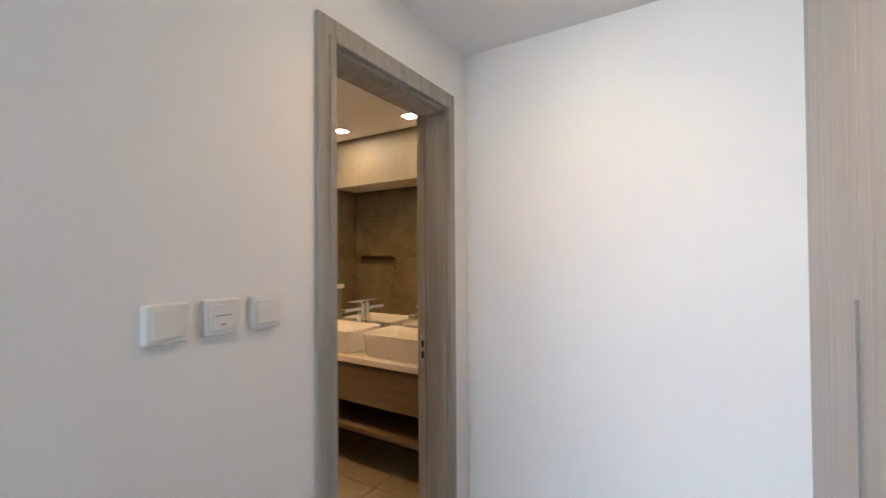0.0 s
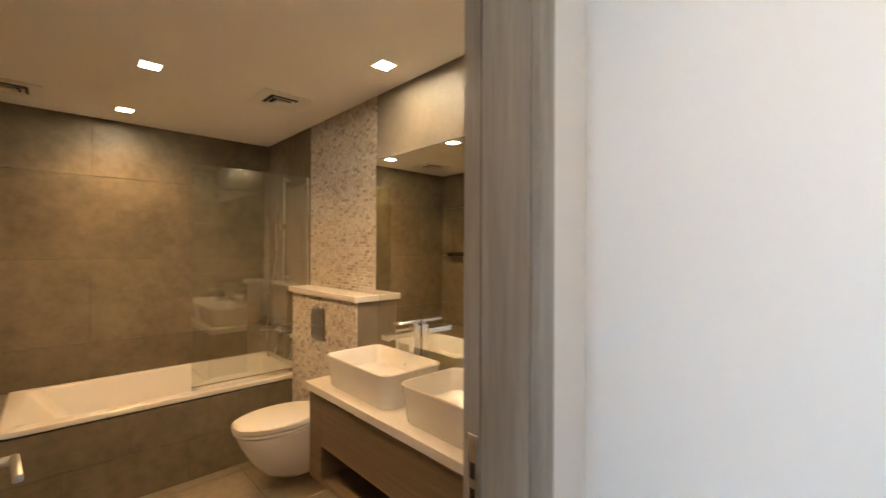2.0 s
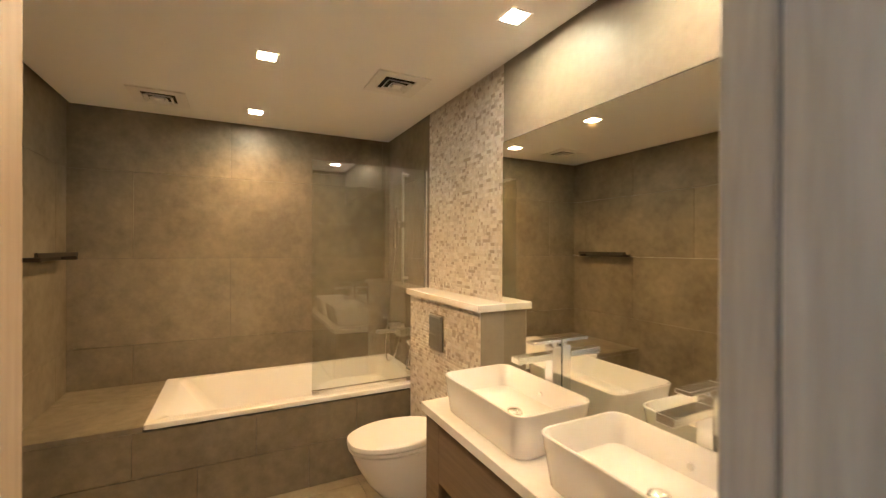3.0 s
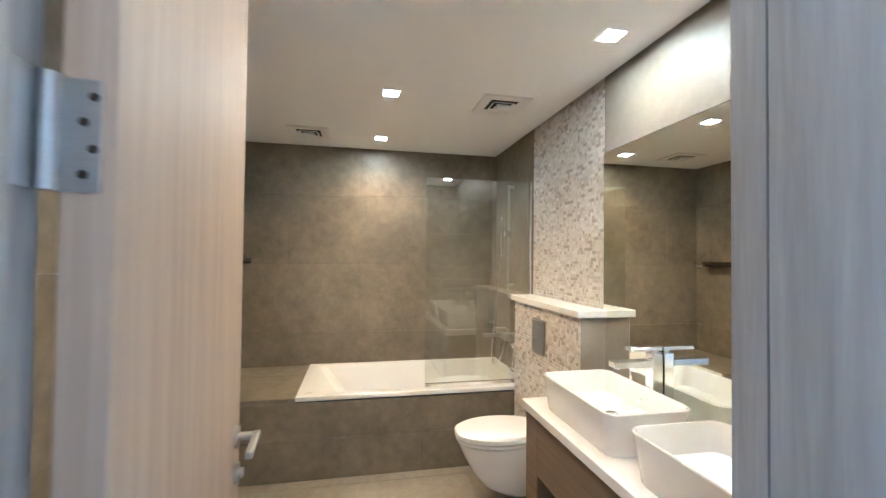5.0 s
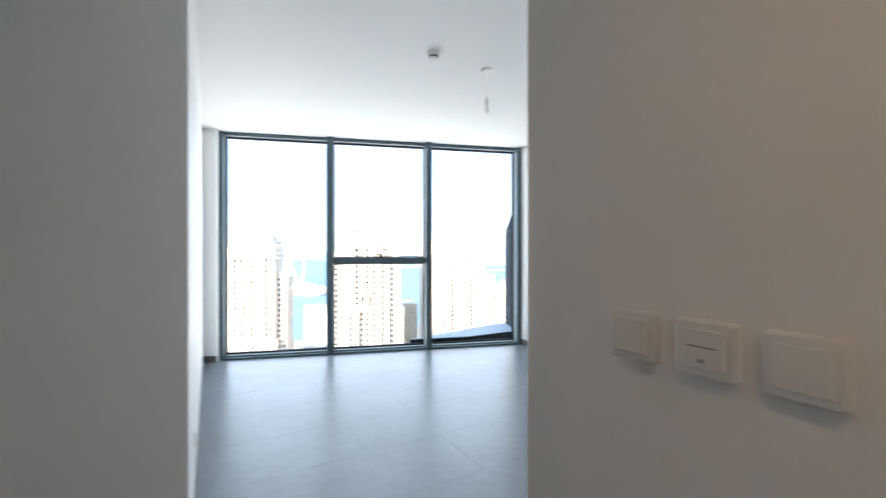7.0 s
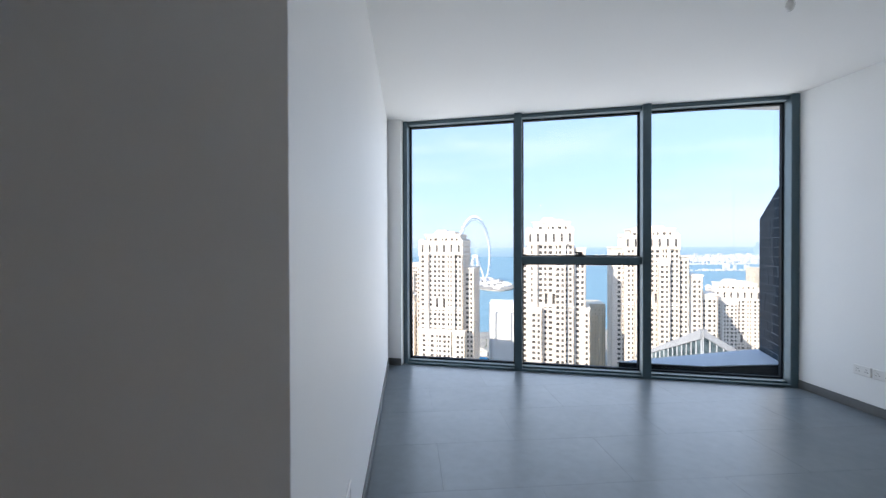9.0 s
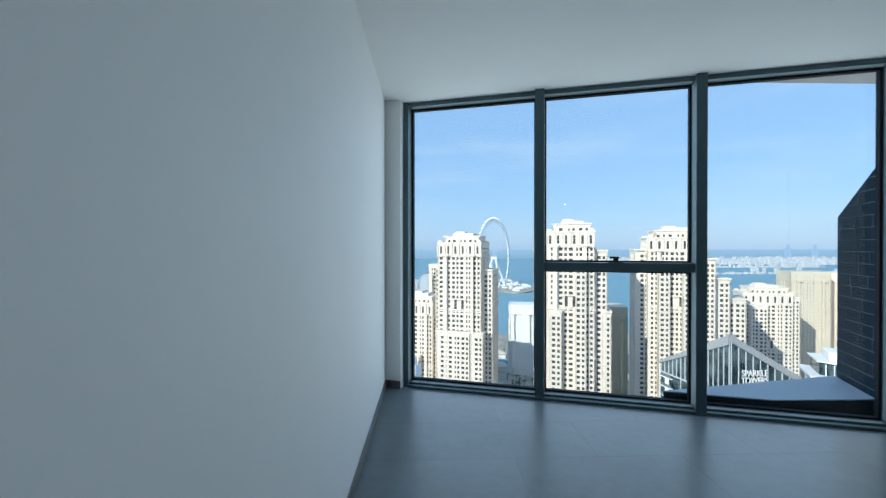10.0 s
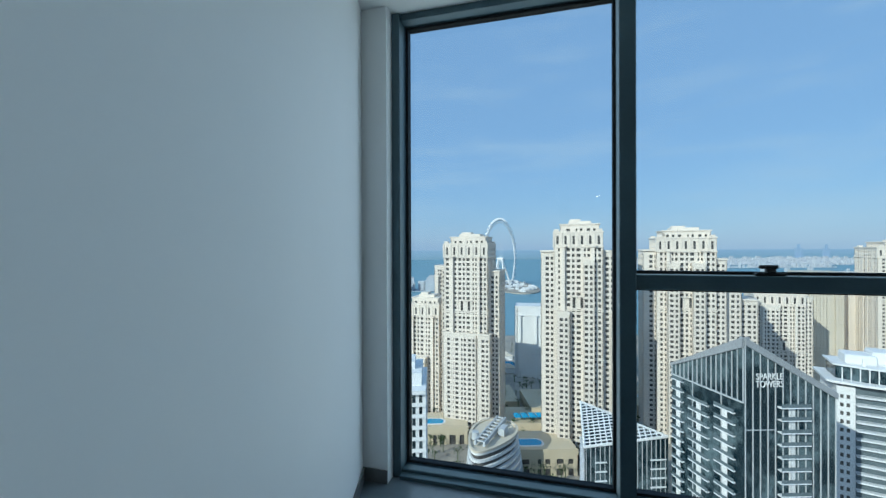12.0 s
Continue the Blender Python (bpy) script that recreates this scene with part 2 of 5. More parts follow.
structure("wall_bedroom_west", boxes((XR - 0.15, XR, -4.36, YB, 0, HB + 0.2)), PAINT, "white painted wall with two sockets low down")
structure("wall_entry", boxes((0.95, 1.2, YE, YN, 0, HB + 0.2)), PAINT, "plain white painted wall behind the wardrobe")
structure("wall_bath_back", boxes((BX0 - 0.15, BX0 - 0.012, BY0 - 0.15, BY1 + 0.15, 0, HB + 0.2)), GROUT, "bathroom end wall behind the bathtub")
structure("wall_bath_north", boxes((BX0 - 0.15, XWI, BY1 + 0.012, BY1 + 0.15, 0, HB + 0.2)), GROUT, "bathroom wall behind the mirror and toilet")

def cut_at_window(bm, out=0.19):
    """Trim a mesh along the slanted window wall."""
    p = WIN @ Vector((0, out, 0))
    n = WIN.to_3x3() @ Vector((0, 1, 0))
    bmesh.ops.bisect_plane(bm, geom=bm.verts[:] + bm.edges[:] + bm.faces[:], plane_co=p, plane_no=n, clear_outer=True)
    bmesh.ops.holes_fill(bm, edges=[e for e in bm.edges if e.is_boundary])
    return bm


WA = 163.0
WO = (-0.489, -5.460)
WIN = pose(WO[0], WO[1], 0, 0, 0, WA)
structure("ceiling_bedroom", cut_at_window(boxes((XR - 0.15, 1.2, -5.9, YB, HB, HB + 0.25))), CEILING, "flat white painted bedroom ceiling")
structure("ceiling_corridor", boxes((XW, 0.95, YB, YN, HC, HC + 0.2)), CEILING, "lowered white painted corridor ceiling")
structure("ceiling_bath", boxes((BX0 + 0.02, BX1, BY0 + 0.02, BY1 - 0.02, HT, HT + 0.1)), CEILING, "white bathroom ceiling with a dark shadow gap")
# unseen slab added over all rooms to keep sun and sky out
structure("ceiling_roof", cut_at_window(boxes((XR - 0.3, 1.4, -5.9, 2.6, HB + 0.26, HB + 0.5))), CEILING, "unseen slab added above the rooms to block daylight")

# pier beside the window, and the window wall
bm = bmesh.new()
box(bm, -0.26, 0.0, -0.085, 0.30, 0, HB + 0.2, m=WIN)
structure("wall_pier", bm, PAINT, "narrow white wall strip beside the window frame")

S_END, M1, M2 = 4.268, 1.376, 2.775
MW, MD = 0.088, 0.15
window = tagged(new("window_1"), "floor-to-ceiling window with grey aluminium frame", "window", kind="structure")
window.matrix_world = WIN


def win_box(name, x0, x1, y0, y1, z0, z1, mat=ALU, bevel=0.004, label=""):
    b = bmesh.new()
    box(b, x0, x1, y0, y1, z0, z1, bevel)
    return part(name, b, mat, window, label)


win_box("frame_post", 0.0, 0.055, 0.0, MD + 0.05, 0, HB)
win_box("frame_post", S_END - 0.075, S_END, -0.02, MD + 0.05, 0, HB)
win_box("mullion", M1, M1 + MW, -0.03, MD + 0.05, 0, HB)
win_box("mullion", M2, M2 + MW, -0.03, MD + 0.05, 0, HB)
win_box("frame_sill", 0.055, S_END - 0.075, 0.03, MD + 0.05, -0.02, 0.045)
for x0, x1 in ((0.055, M1), (M1 + MW, M2), (M2 + MW, S_END - 0.075)):
    win_box("base_track", x0, x1, -0.025, 0.0295, 0.0, 0.026, bevel=0.002)
win_box("frame_head", 0.055, S_END - 0.075, 0.02, MD + 0.05, HB - 0.045, HB)
win_box("transom", M1 + MW, M2, 0.012, MD + 0.05, 1.262, 1.345)
PANES = ((0.055, M1, 0.045, HB - 0.045), (M1 + MW, M2, 0.045, 1.262), (M1 + MW, M2, 1.345, HB - 0.045), (M2 + MW, S_END - 0.075, 0.045, HB - 0.045))
for x0, x1, z0, z1 in PANES:
    b = bmesh.new()
    g = 0.016
    for q in ((x0, x0 + g, z0, z1), (x1 - g, x1, z0, z1), (x0 + g, x1 - g, z0, z0 + g), (x0 + g, x1 - g, z1 - g, z1)):
        box(b, q[0], q[1], MD - 0.03, MD + 0.02, q[2], q[3])
    part("gasket", b, RUBBER, window, "black rubber glazing gasket")
    b = bmesh.new()
    box(b, x0 + 0.004, x1 - 0.004, MD - 0.004, MD + 0.004, z0 + 0.004, z1 - 0.004)
    pane = part("pane", b, PANE, window, "clear glass pane")
    pane.visible_shadow = False

# daylight through the window's opening
sky_light = bpy.data.lights.new("window_daylight", 'AREA')
sky_light.shape, sky_light.size, sky_light.size_y = 'RECTANGLE', S_END - 0.15, HB - 0.1
sky_light.energy, sky_light.color = WINDOW_WATTS, (0.83, 0.955, 1.0)
sl = new("window_daylight", sky_light)
sl.matrix_world = WIN @ pose(S_END / 2, 0.10, HB / 2, -90, 0, 0)

# latch on the transom
b = bmesh.new()
cx = (M1 + MW + M2) / 2
box(b, cx - 0.07, cx + 0.07, 0.03, 0.06, 1.3455, 1.362, 0.004)
box(b, cx - 0.022, cx + 0.022, 0.025, 0.06, 1.36, 1.385, 0.006)
box(b, cx - 0.055, cx + 0.03, 0.02, 0.05, 1.382, 1.402, 0.006)
part("window_latch", b, RUBBER, window, "black window latch handle")

# door frame of the bathroom
door_frame = tagged(new("door_1"), "grey oak door frame of the bathroom doorway", "door frame", kind="structure")
for side, y0, y1 in (("l", 0.678, DY0), ("r", DY1, 1.556)):
    b = bmesh.new()
    box(b, XW, XW + 0.016, y0, y1, 0, DZ + 0.08, 0.003)
    inner = (y1 - 0.028, y1 + 0.0015) if side == "l" else (y0 - 0.0015, y0 + 0.028)
    box(b, XW + 0.001, XW + 0.024, inner[0], inner[1], 0, DZ + 0.02, 0.003)
    part("architrave", b, OAK, door_frame)
    b = bmesh.new()
    j0, j1 = (DY0 - 0.03, DY0) if side == "l" else (DY1, DY1 + 0.03)
    if side == "l":      # rebate that takes the hinges
        box(b, XWI + 0.05, XW, j0, j1, 0, DZ, 0.002)
        box(b, XWI - 0.004, XWI + 0.0495, j0, j1 - 0.020, 0, DZ, 0.001)
    else:
        box(b, XWI + 0.053, XW, j0 - 0.005, j1, 0, DZ, 0.002)
        box(b, XWI - 0.004, XWI + 0.0525, j0 + 0.003, j1, 0, DZ, 0.001)
    part("jamb", b, OAK, door_frame)
    if side == "r":
        b = bmesh.new()
        box(b, XWI + 0.0485, XWI + 0.0525, j0 - 0.003, j0 + 0.003, 0, DZ - 0.002, 0.001)
        part("door_seal", b, SKIRT, door_frame, "grey rubber door seal")
    b = bmesh.new()
    box(b, XWI - 0.018, XWI - 0.002, y0 + (0 if side == "l" else 0.024), y1 - (0.024 if side == "l" else 0), 0, DZ + 0.08, 0.003)
    part("architrave", b, OAK, door_frame)
b = bmesh.new()
box(b, XW, XW + 0.016, DY0 + 0.0005, DY1 - 0.0005, DZ, DZ + 0.08, 0.003)
box(b, XW + 0.001, XW + 0.024, DY0 + 0.0005, DY1 - 0.0005, DZ - 0.0005, DZ + 0.026, 0.003)
part("architrave", b, OAK, door_frame)
b = bmesh.new()
box(b, XWI - 0.004, XW, DY0 - 0.03, DY1 + 0.03, DZ + 0.0005, DZ + 0.03, 0.002)
box(b, XW - 0.11, XW - 0.004, DY0 + 0.014, DY1 - 0.014, DZ - 0.014, DZ + 0.001, 0.002)
part("jamb", b, OAK, door_frame)
# strike plate
b = bmesh.new()
box(b, XWI + 0.012, XWI + 0.040, DY1 + 0.0005, DY1 + 0.0045, 0.90, 1.10, 0.001)
part("strike_plate", b, STEEL, door_frame, "brushed steel strike plate")
# dark blocks on the plate imitate the shade inside its holes
b = bmesh.new()
box(b, XWI + 0.019, XWI + 0.034, DY1 - 0.0004, DY1 + 0.004, 0.95, 0.985)
box(b, XWI + 0.019, XWI + 0.034, DY1 - 0.0004, DY1 + 0.004, 1.005, 1.04)
part("strike_hole_shade", b, SHADOW, door_frame)

# bathroom door, open into the bathroom
door = thing("bathroom_door", "oak veneered bathroom door standing wide open", "door", at=(XWI - 0.012, DY0 - 0.006, 0))
door.rotation_euler = (0, 0, radians(5.1))
b = bmesh.new()
box(b, -0.715, 0.0, 0.0, 0.046, 0.008, DZ - 0.012, 0.002)
part("leaf", b, OAK_DOOR, door)
for z in (0.25, 1.0, 1.60, 1.93):
    b = bmesh.new()
    rod(b, (0.010, -0.004, z - 0.055), (0.010, -0.004, z + 0.055), 0.0085, 14)
    for k in (-0.018, 0.018):
        rod(b, (0.010, -0.004, z + k - 0.001), (0.010, -0.004, z + k + 0.001), 0.0078, 14)
    box(b, -0.003, 0.0022, -0.002, 0.034, z - 0.055, z + 0.055)
    box(b, 0.008, 0.050, -0.0135, -0.0112, z - 0.055, z + 0.055)
    hinge = part("hinge", b, STEEL, door, "brushed steel butt hinge")
    b = bmesh.new()
    for k in (-0.038, -0.013, 0.013, 0.038):
        rod(b, (0.002, 0.02 + (0.008 if k in (-0.013, 0.038) else 0), z + k), (0.0032, 0.02 + (0.008 if k in (-0.013, 0.038) else 0), z + k), 0.0045, 10)
    part("screw", b, DARK, hinge)
for yy, s in ((0.046, 1), (0.0, -1)):
    b = bmesh.new()
    rod(b, (-0.655, yy, 1.035), (-0.655, yy + s * 0.009, 1.035), 0.026, 24)
    rod(b, (-0.655, yy, 1.035), (-0.655, yy + s * 0.05, 1.035), 0.010, 16)
    box(b, -0.665, -0.535, yy + s * 0.040, yy + s * 0.058, 1.027, 1.045, 0.005, segments=2)
    part("lever_handle", b, STEEL, door, "brushed steel lever handle", smooth=True)
    b = bmesh.new()
    rod(b, (-0.655, yy, 0.945), (-0.655, yy + s * 0.009, 0.945), 0.026, 24)
    rod(b, (-0.655, yy, 0.945), (-0.655, yy + s * 0.02, 0.945), 0.012, 16)
    part("thumb_turn", b, STEEL, door, "round steel privacy turn", smooth=True)

# skirting in the bedroom
b = bmesh.new()
box(b, XE - 0.012, XE, -5.44, YE, 0, 0.085, 0.002)
box(b, XR, XR + 0.012, -4.20, YB, 0, 0.085, 0.002)
box(b, XR, XW - 0.0, YB - 0.012, YB, 0, 0.085, 0.002)
box(b, XE, 0.95, YE, YE + 0.012, 0, 0.085, 0.002)
box(b, XW, XW + 0.012, YB, 0.678, 0, 0.085, 0.002)
box(b, XW, 0.30, YN - 0.012, YN, 0, 0.085, 0.002)
box(b, -0.19, 0.0, -0.097, -0.085, 0, 0.085, 0.002, m=WIN)
structure("baseboard", b, SKIRT, "grey tile skirting along the wall foot")

# ---------------------------------------------------------------- wardrobe and switches
wardrobe = thing("wardrobe", "built-in wardrobe with pale wood-grain doors", "wardrobe", at=(0.31, 0, 0))
b = bmesh.new()
box(b, 0.024, 0.63, 0.0, YN - 0.001, 0, HC - 0.002)
part("carcass", b, WARDROBE, wardrobe)
b = bmesh.new()
box(b, 0.0, 0.022, YN - 0.045, YN - 0.001, 0.0, HC - 0.003, 0.001)
part("filler_panel", b, WARDROBE, wardrobe)
for y1, handled in ((YN - 0.048, True), (1.155, False), (0.60, False)):
    b = bmesh.new()
    box(b, 0.0, 0.022, y1 - 0.50, y1, 0.08, HC - 0.02, 0.0015)
    leaf = part("door", b, WARDROBE, wardrobe)
    if handled:
        b = bmesh.new()
        y = y1 - 0.488
        box(b, -0.007, 0.0, y - 0.002, y + 0.002, 0.30, 1.355)
        box(b, -0.010, -0.0065, y - 0.008, y + 0.008, 0.30, 1.355, 0.001)
        part("handle", b, HANDLE, leaf, "long slim taupe profile handle")


def wall_plate(y0, y1, z1, kind):
    """A square accessory on the corridor wall."""
    names = {"switch": ("light_switch", "white plastic single rocker light switch", "switch"),
             "key": ("card_switch", "white plastic card switch with a slot", "switch")}[kind]
    w = y1 - y0
    t = thing(names[0], names[1], names[2], "switches by the bathroom door", at=(XW, (y0 + y1) / 2, z1 - w / 2))
    h = w / 2
    b = bmesh.new()
    loft(b, [[(x, y, z) for y, z, _ in rounded(-a, a, -a, a, 0, 0.006, 3)] for x, a in ((0, h), (0.012, h), (0.016, h - 0.004))])
    part("frame", b, PLASTIC, t)
    b = bmesh.new()
    k = h - 0.014
    loft(b, [[(x, y, z) for y, z, _ in rounded(-a, a, -a, a, 0, 0.003, 2)] for x, a in ((0.006, k), (0.0195, k), (0.021, k - 0.002))])
    part("rocker", b, PLASTIC, t)
    if kind == "key":
        b = bmesh.new()
        box(b, 0.0205, 0.0216, -0.022, 0.022, 0.003, 0.006)
        box(b, 0.0205, 0.0218, -0.006, 0.004, -0.021, -0.015)
        part("card_slot", b, HANDLE, t, "grey card slot and indicator")
    return t


wall_plate(0.192, 0.284, 1.366, "switch")
wall_plate(0.320, 0.412, 1.366, "key")
wall_plate(0.447, 0.539, 1.366, "switch")


def socket(m):
    t = thing("wall_socket", "white plastic double socket low on the wall", "socket", "bedroom sockets")
    t.matrix_world = m
    b = bmesh.new()
    box(b, -0.072, 0.072, 0, 0.009, -0.043, 0.043, 0.003)
    part("plate", b, PLASTIC, t)
    for sx in (-0.036, 0.036):
        # dark blocks proud of the plate, coloured like the shade in pin holes
        b = bmesh.new()
        for px, pz in ((0, 0.012), (-0.011, -0.008), (0.011, -0.008)):
            box(b, sx + px - 0.003, sx + px + 0.003, 0.0085, 0.0095, pz - 0.004, pz + 0.004)
        part("pin_hole_shade", b, DARK, t)


socket(pose(XR, -3.60, 0.36, 0, 0, -90))
socket(pose(XR, -3.44, 0.36, 0, 0, -90))
socket(pose(XE, -2.05, 0.40, 0, 0, 90))

# bedroom ceiling fittings
smoke = thing("smoke_detector", "round white smoke detector on the ceiling", "smoke detector", at=(-1.92, -2.14, HB))
b = bmesh.new()
rod(b, (0, 0, -0.02), (0, 0, 0), 0.055, 32)
rod(b, (0, 0, -0.034), (0, 0, -0.02), 0.045, 32, 0.05)
part("base", b, PLASTIC, smoke, smooth=True)
b = bmesh.new()
rod(b, (0, 0, -0.046), (0, 0, -0.034), 0.040, 32)
part("vent_ring", b, DARK, smoke, "dark vent slots")
b = bmesh.new()
rod(b, (0, 0, -0.062), (0, 0, -0.046), 0.030, 32, 0.043)
part("cap", b, PLASTIC, smoke, smooth=True)
pend = thing("pendant_lamp_holder", "bare white pendant cord with lamp holder and bulb", "pendant light", at=(-2.47, -2.19, HB))
b = bmesh.new()
rod(b, (0, 0, -0.025), (0, 0, 0), 0.045, 28, 0.05)
part("ceiling_rose", b, PLASTIC, pend, smooth=True)
b = bmesh.new()
rod(b, (0, 0, -0.26), (0, 0, -0.02), 0.0035, 8)
part("cord", b, PLASTIC, pend)
b = bmesh.new()
rod(b, (0, 0, -0.325), (0, 0, -0.245), 0.017, 20, 0.011)
for k in (-0.325, -0.285):
    rod(b, (0, 0, k - 0.006), (0, 0, k + 0.006), 0.021, 20)
part("lamp_holder", b, PLASTIC, pend, smooth=True)
b = bmesh.new()
bmesh.ops.create_uvsphere(b, u_segments=16, v_segments=10, radius=0.019, matrix=Matrix.Translation((0, 0, -0.355)) @ Matrix.Diagonal((1, 1, 1.5, 1)))
part("bulb", b, PORCELAIN, pend, "unlit white bulb", smooth=True)

# ---------------------------------------------------------------- bathroom
# bathtub in a tiled surround
TX0, TX1, TY0, TY1, TZ = -4.520, -3.667, 0.63, 2.296, 0.545
tub = thing("bathtub", "white acrylic built-in bathtub in a tiled surround", "bathtub", at=(-4.09, 1.46, TZ))
b = bmesh.new()
cx, cy = -4.09, 1.46


def ring(x0, x1, y0, y1, z, r):
    return [(x - cx, y - cy, zz - TZ) for x, y, zz in rounded(x0, x1, y0, y1, z, r, 6)]


loft(b, [ring(TX0 + 0.05, TX1 - 0.05, TY0 + 0.05, TY1 - 0.05, 0.05, 0.05),
         ring(TX0 + 0.03, TX1 - 0.03, TY0 + 0.03, TY1 - 0.03, TZ - 0.02, 0.03),
         ring(TX0, TX1, TY0, TY1, TZ - 0.018, 0.012), ring(TX0, TX1, TY0, TY1, TZ + 0.006, 0.012),
         ring(TX0 + 0.006, TX1 - 0.006, TY0 + 0.006, TY1 - 0.006, TZ + 0.012, 0.012),
         ring(TX0 + 0.05, TX1 - 0.065, TY0 + 0.075, TY1 - 0.07, TZ + 0.012, 0.05),
         ring(TX0 + 0.06, TX1 - 0.075, TY0 + 0.10, TY1 - 0.08, TZ - 0.005, 0.06),
         ring(TX0 + 0.11, TX1 - 0.12, TY0 + 0.36, TY1 - 0.14, TZ - 0.36, 0.10),
         ring(TX0 + 0.16, TX1 - 0.17, TY0 + 0.44, TY1 - 0.20, TZ - 0.40, 0.10)], cap0=True, cap1=True)
part("shell", b, ACRYLIC, tub, smooth=True)
b = bmesh.new()
rod(b, (0, TY1 - 0.105 - cy, -0.13), (0, TY1 - 0.13 - cy, -0.125), 0.03, 24)
part("overflow", b, CHROME, tub, "round chrome overflow cap", smooth=True)

structure("bath_surround", boxes((BX0, TX1 - 0.018, BY0, TY0 - 0.002, 0, TZ - 0.012), (TX1 - 0.026, TX1 - 0.018, TY0 - 0.002, BY1, 0, TZ - 0.03)), GROUT, "tiled ledge and front of the bathtub")

# glass screen on the tub's rim
screen = thing("shower_screen", "clear fixed glass screen on the bathtub rim", "shower screen", at=(TX1 - 0.045, 1.9, TZ + 0.013))
b = bmesh.new()
box(b, -0.004, 0.004, -0.40, 0.385, 0.03, 1.50)
p = part("pane", b, SCREEN, screen, "clear toughened glass")
p.visible_shadow = False
b = bmesh.new()
box(b, -0.012, 0.012, -0.40, 0.385, 0.0, 0.03, 0.003)
part("bottom_rail", b, CHROME, screen, "chrome bottom rail")
b = bmesh.new()
box(b, -0.012, 0.012, 0.385, 0.402, 0.0, 1.50, 0.003)
part("wall_profile", b, CHROME, screen, "chrome wall profile")

# box for the cistern, with mosaic front, and its shelf
CX0, CX1, CYF = -3.660, -2.752, 2.150
cist = tagged(part("cistern_box", boxes((CX0, CX1, CYF + 0.006, BY1, 0, 1.180)), TILE_LIGHT), "boxed-in cistern with a mosaic front", "cistern box")
shelf = thing("stone_shelf", "white stone shelf on the boxed-in cistern", "shelf", at=(-3.205, 2.21, 1.180))
b = bmesh.new()
box(b, -0.472, 0.470, -0.082, 0.092, 0.0, 0.038, 0.003)
part("slab", b, QUARTZ, shelf)

flush = thing("flush_plate", "dark chrome toilet flush plate", "flush plate", at=(-3.245, CYF, 0.99))
b = bmesh.new()
box(b, -0.08, 0.08, -0.012, 0.003, -0.105, 0.105, 0.004)
part("plate", b, STEEL, flush)
b = bmesh.new()
box(b, -0.066, 0.066, -0.0155, -0.011, -0.005, 0.092, 0.002)
box(b, -0.066, 0.066, -0.0155, -0.011, -0.092, -0.012, 0.002)
part("button", b, STEEL, flush)

# wall-hung toilet
wc = thing("toilet", "white wall-hung ceramic toilet with closed lid", "toilet", at=(-3.245, CYF, 0.012))


def egg(z, length, half, back=0.0, n=28):
    out = []
    for i in range(n):
        a = 2 * math.pi * i / n
        c, s = math.cos(a), math.sin(a)
        y = -length / 2 + (length / 2) * -c if c > -2 else 0
        k = 1.0 if c < 0 else (1 - 0.12 * c ** 2)
        x = half * k * (abs(s) ** 0.72) * (1 if s > 0 else -1)
        out.append((x, y - back, z))
    return out


b = bmesh.new()
loft(b, [egg(0.060, 0.26, 0.105), egg(0.066, 0.30, 0.125), egg(0.11, 0.37, 0.150), egg(0.19, 0.435, 0.168), egg(0.29, 0.49, 0.180), egg(0.350, 0.515, 0.184), egg(0.366, 0.52, 0.185), egg(0.372, 0.51, 0.178)])
part("bowl", b, PORCELAIN, wc, smooth=True)
b = bmesh.new()
loft(b, [egg(0.375, 0.505, 0.178), egg(0.378, 0.53, 0.188), egg(0.392, 0.532, 0.189), egg(0.395, 0.52, 0.184)])
part("seat", b, PLASTIC, wc, smooth=True)
b = bmesh.new()
loft(b, [egg(0.399, 0.515, 0.180), egg(0.402, 0.534, 0.190), egg(0.424, 0.532, 0.189), egg(0.433, 0.515, 0.180), egg(0.437, 0.47, 0.158)])
part("lid", b, PLASTIC, wc, smooth=True)
for sx in (-0.075, 0.075):
    b = bmesh.new()
    rod(b, (sx - 0.02, -0.022, 0.405), (sx + 0.02, -0.022, 0.405), 0.011, 14)
    part("lid_hinge", b, CHROME, wc, "chrome lid hinge", smooth=True)

# hand spray beside the toilet
spray = thing("hand_spray", "chrome hand bidet spray on the mosaic wall", "bidet spray", at=(-3.595, CYF, 0.83))
b = bmesh.new()
rod(b, (0, 0, 0), (0, -0.03, 0), 0.024, 20)
rod(b, (0, -0.03, 0.03), (0.0, -0.045, -0.13), 0.009, 12)
rod(b, (0, -0.045, 0.05), (0.0, -0.028, 0.02), 0.013, 12)
box(b, -0.006, 0.05, -0.05, -0.038, 0.0, 0.012, 0.003)
rod(b, (0, 0, -0.14), (0.0, -0.05, -0.14), 0.014, 16)
rod(b, (0, -0.05, -0.14), (0.07, -0.05, -0.14), 0.008, 12)
part("spray_head", b, CHROME, spray, smooth=True)

# vanity
VX0, VX1, VYF, VZ = -2.775, BX1, 1.842, 0.779
vanity = thing("vanity_unit", "wall-hung oak vanity unit with an open niche", "vanity", at=(-2.0, 2.06, 0))
vy0, vy1 = VYF + 0.018 - 2.06, BY1 - 2.06
vx0, vx1 = VX0 + 0.022 + 2.0, VX1 - 0.002 + 2.0
b = bmesh.new()
box(b, vx0, vx0 + 0.13, vy0, vy1, 0.270, VZ - 0.055, 0.002)
part("side_panel", b, WALNUT, vanity)
b = bmesh.new()
box(b, vx1 - 0.05, vx1, vy0, vy1, 0.270, VZ - 0.055, 0.002)
part("side_panel", b, WALNUT, vanity)
b = bmesh.new()
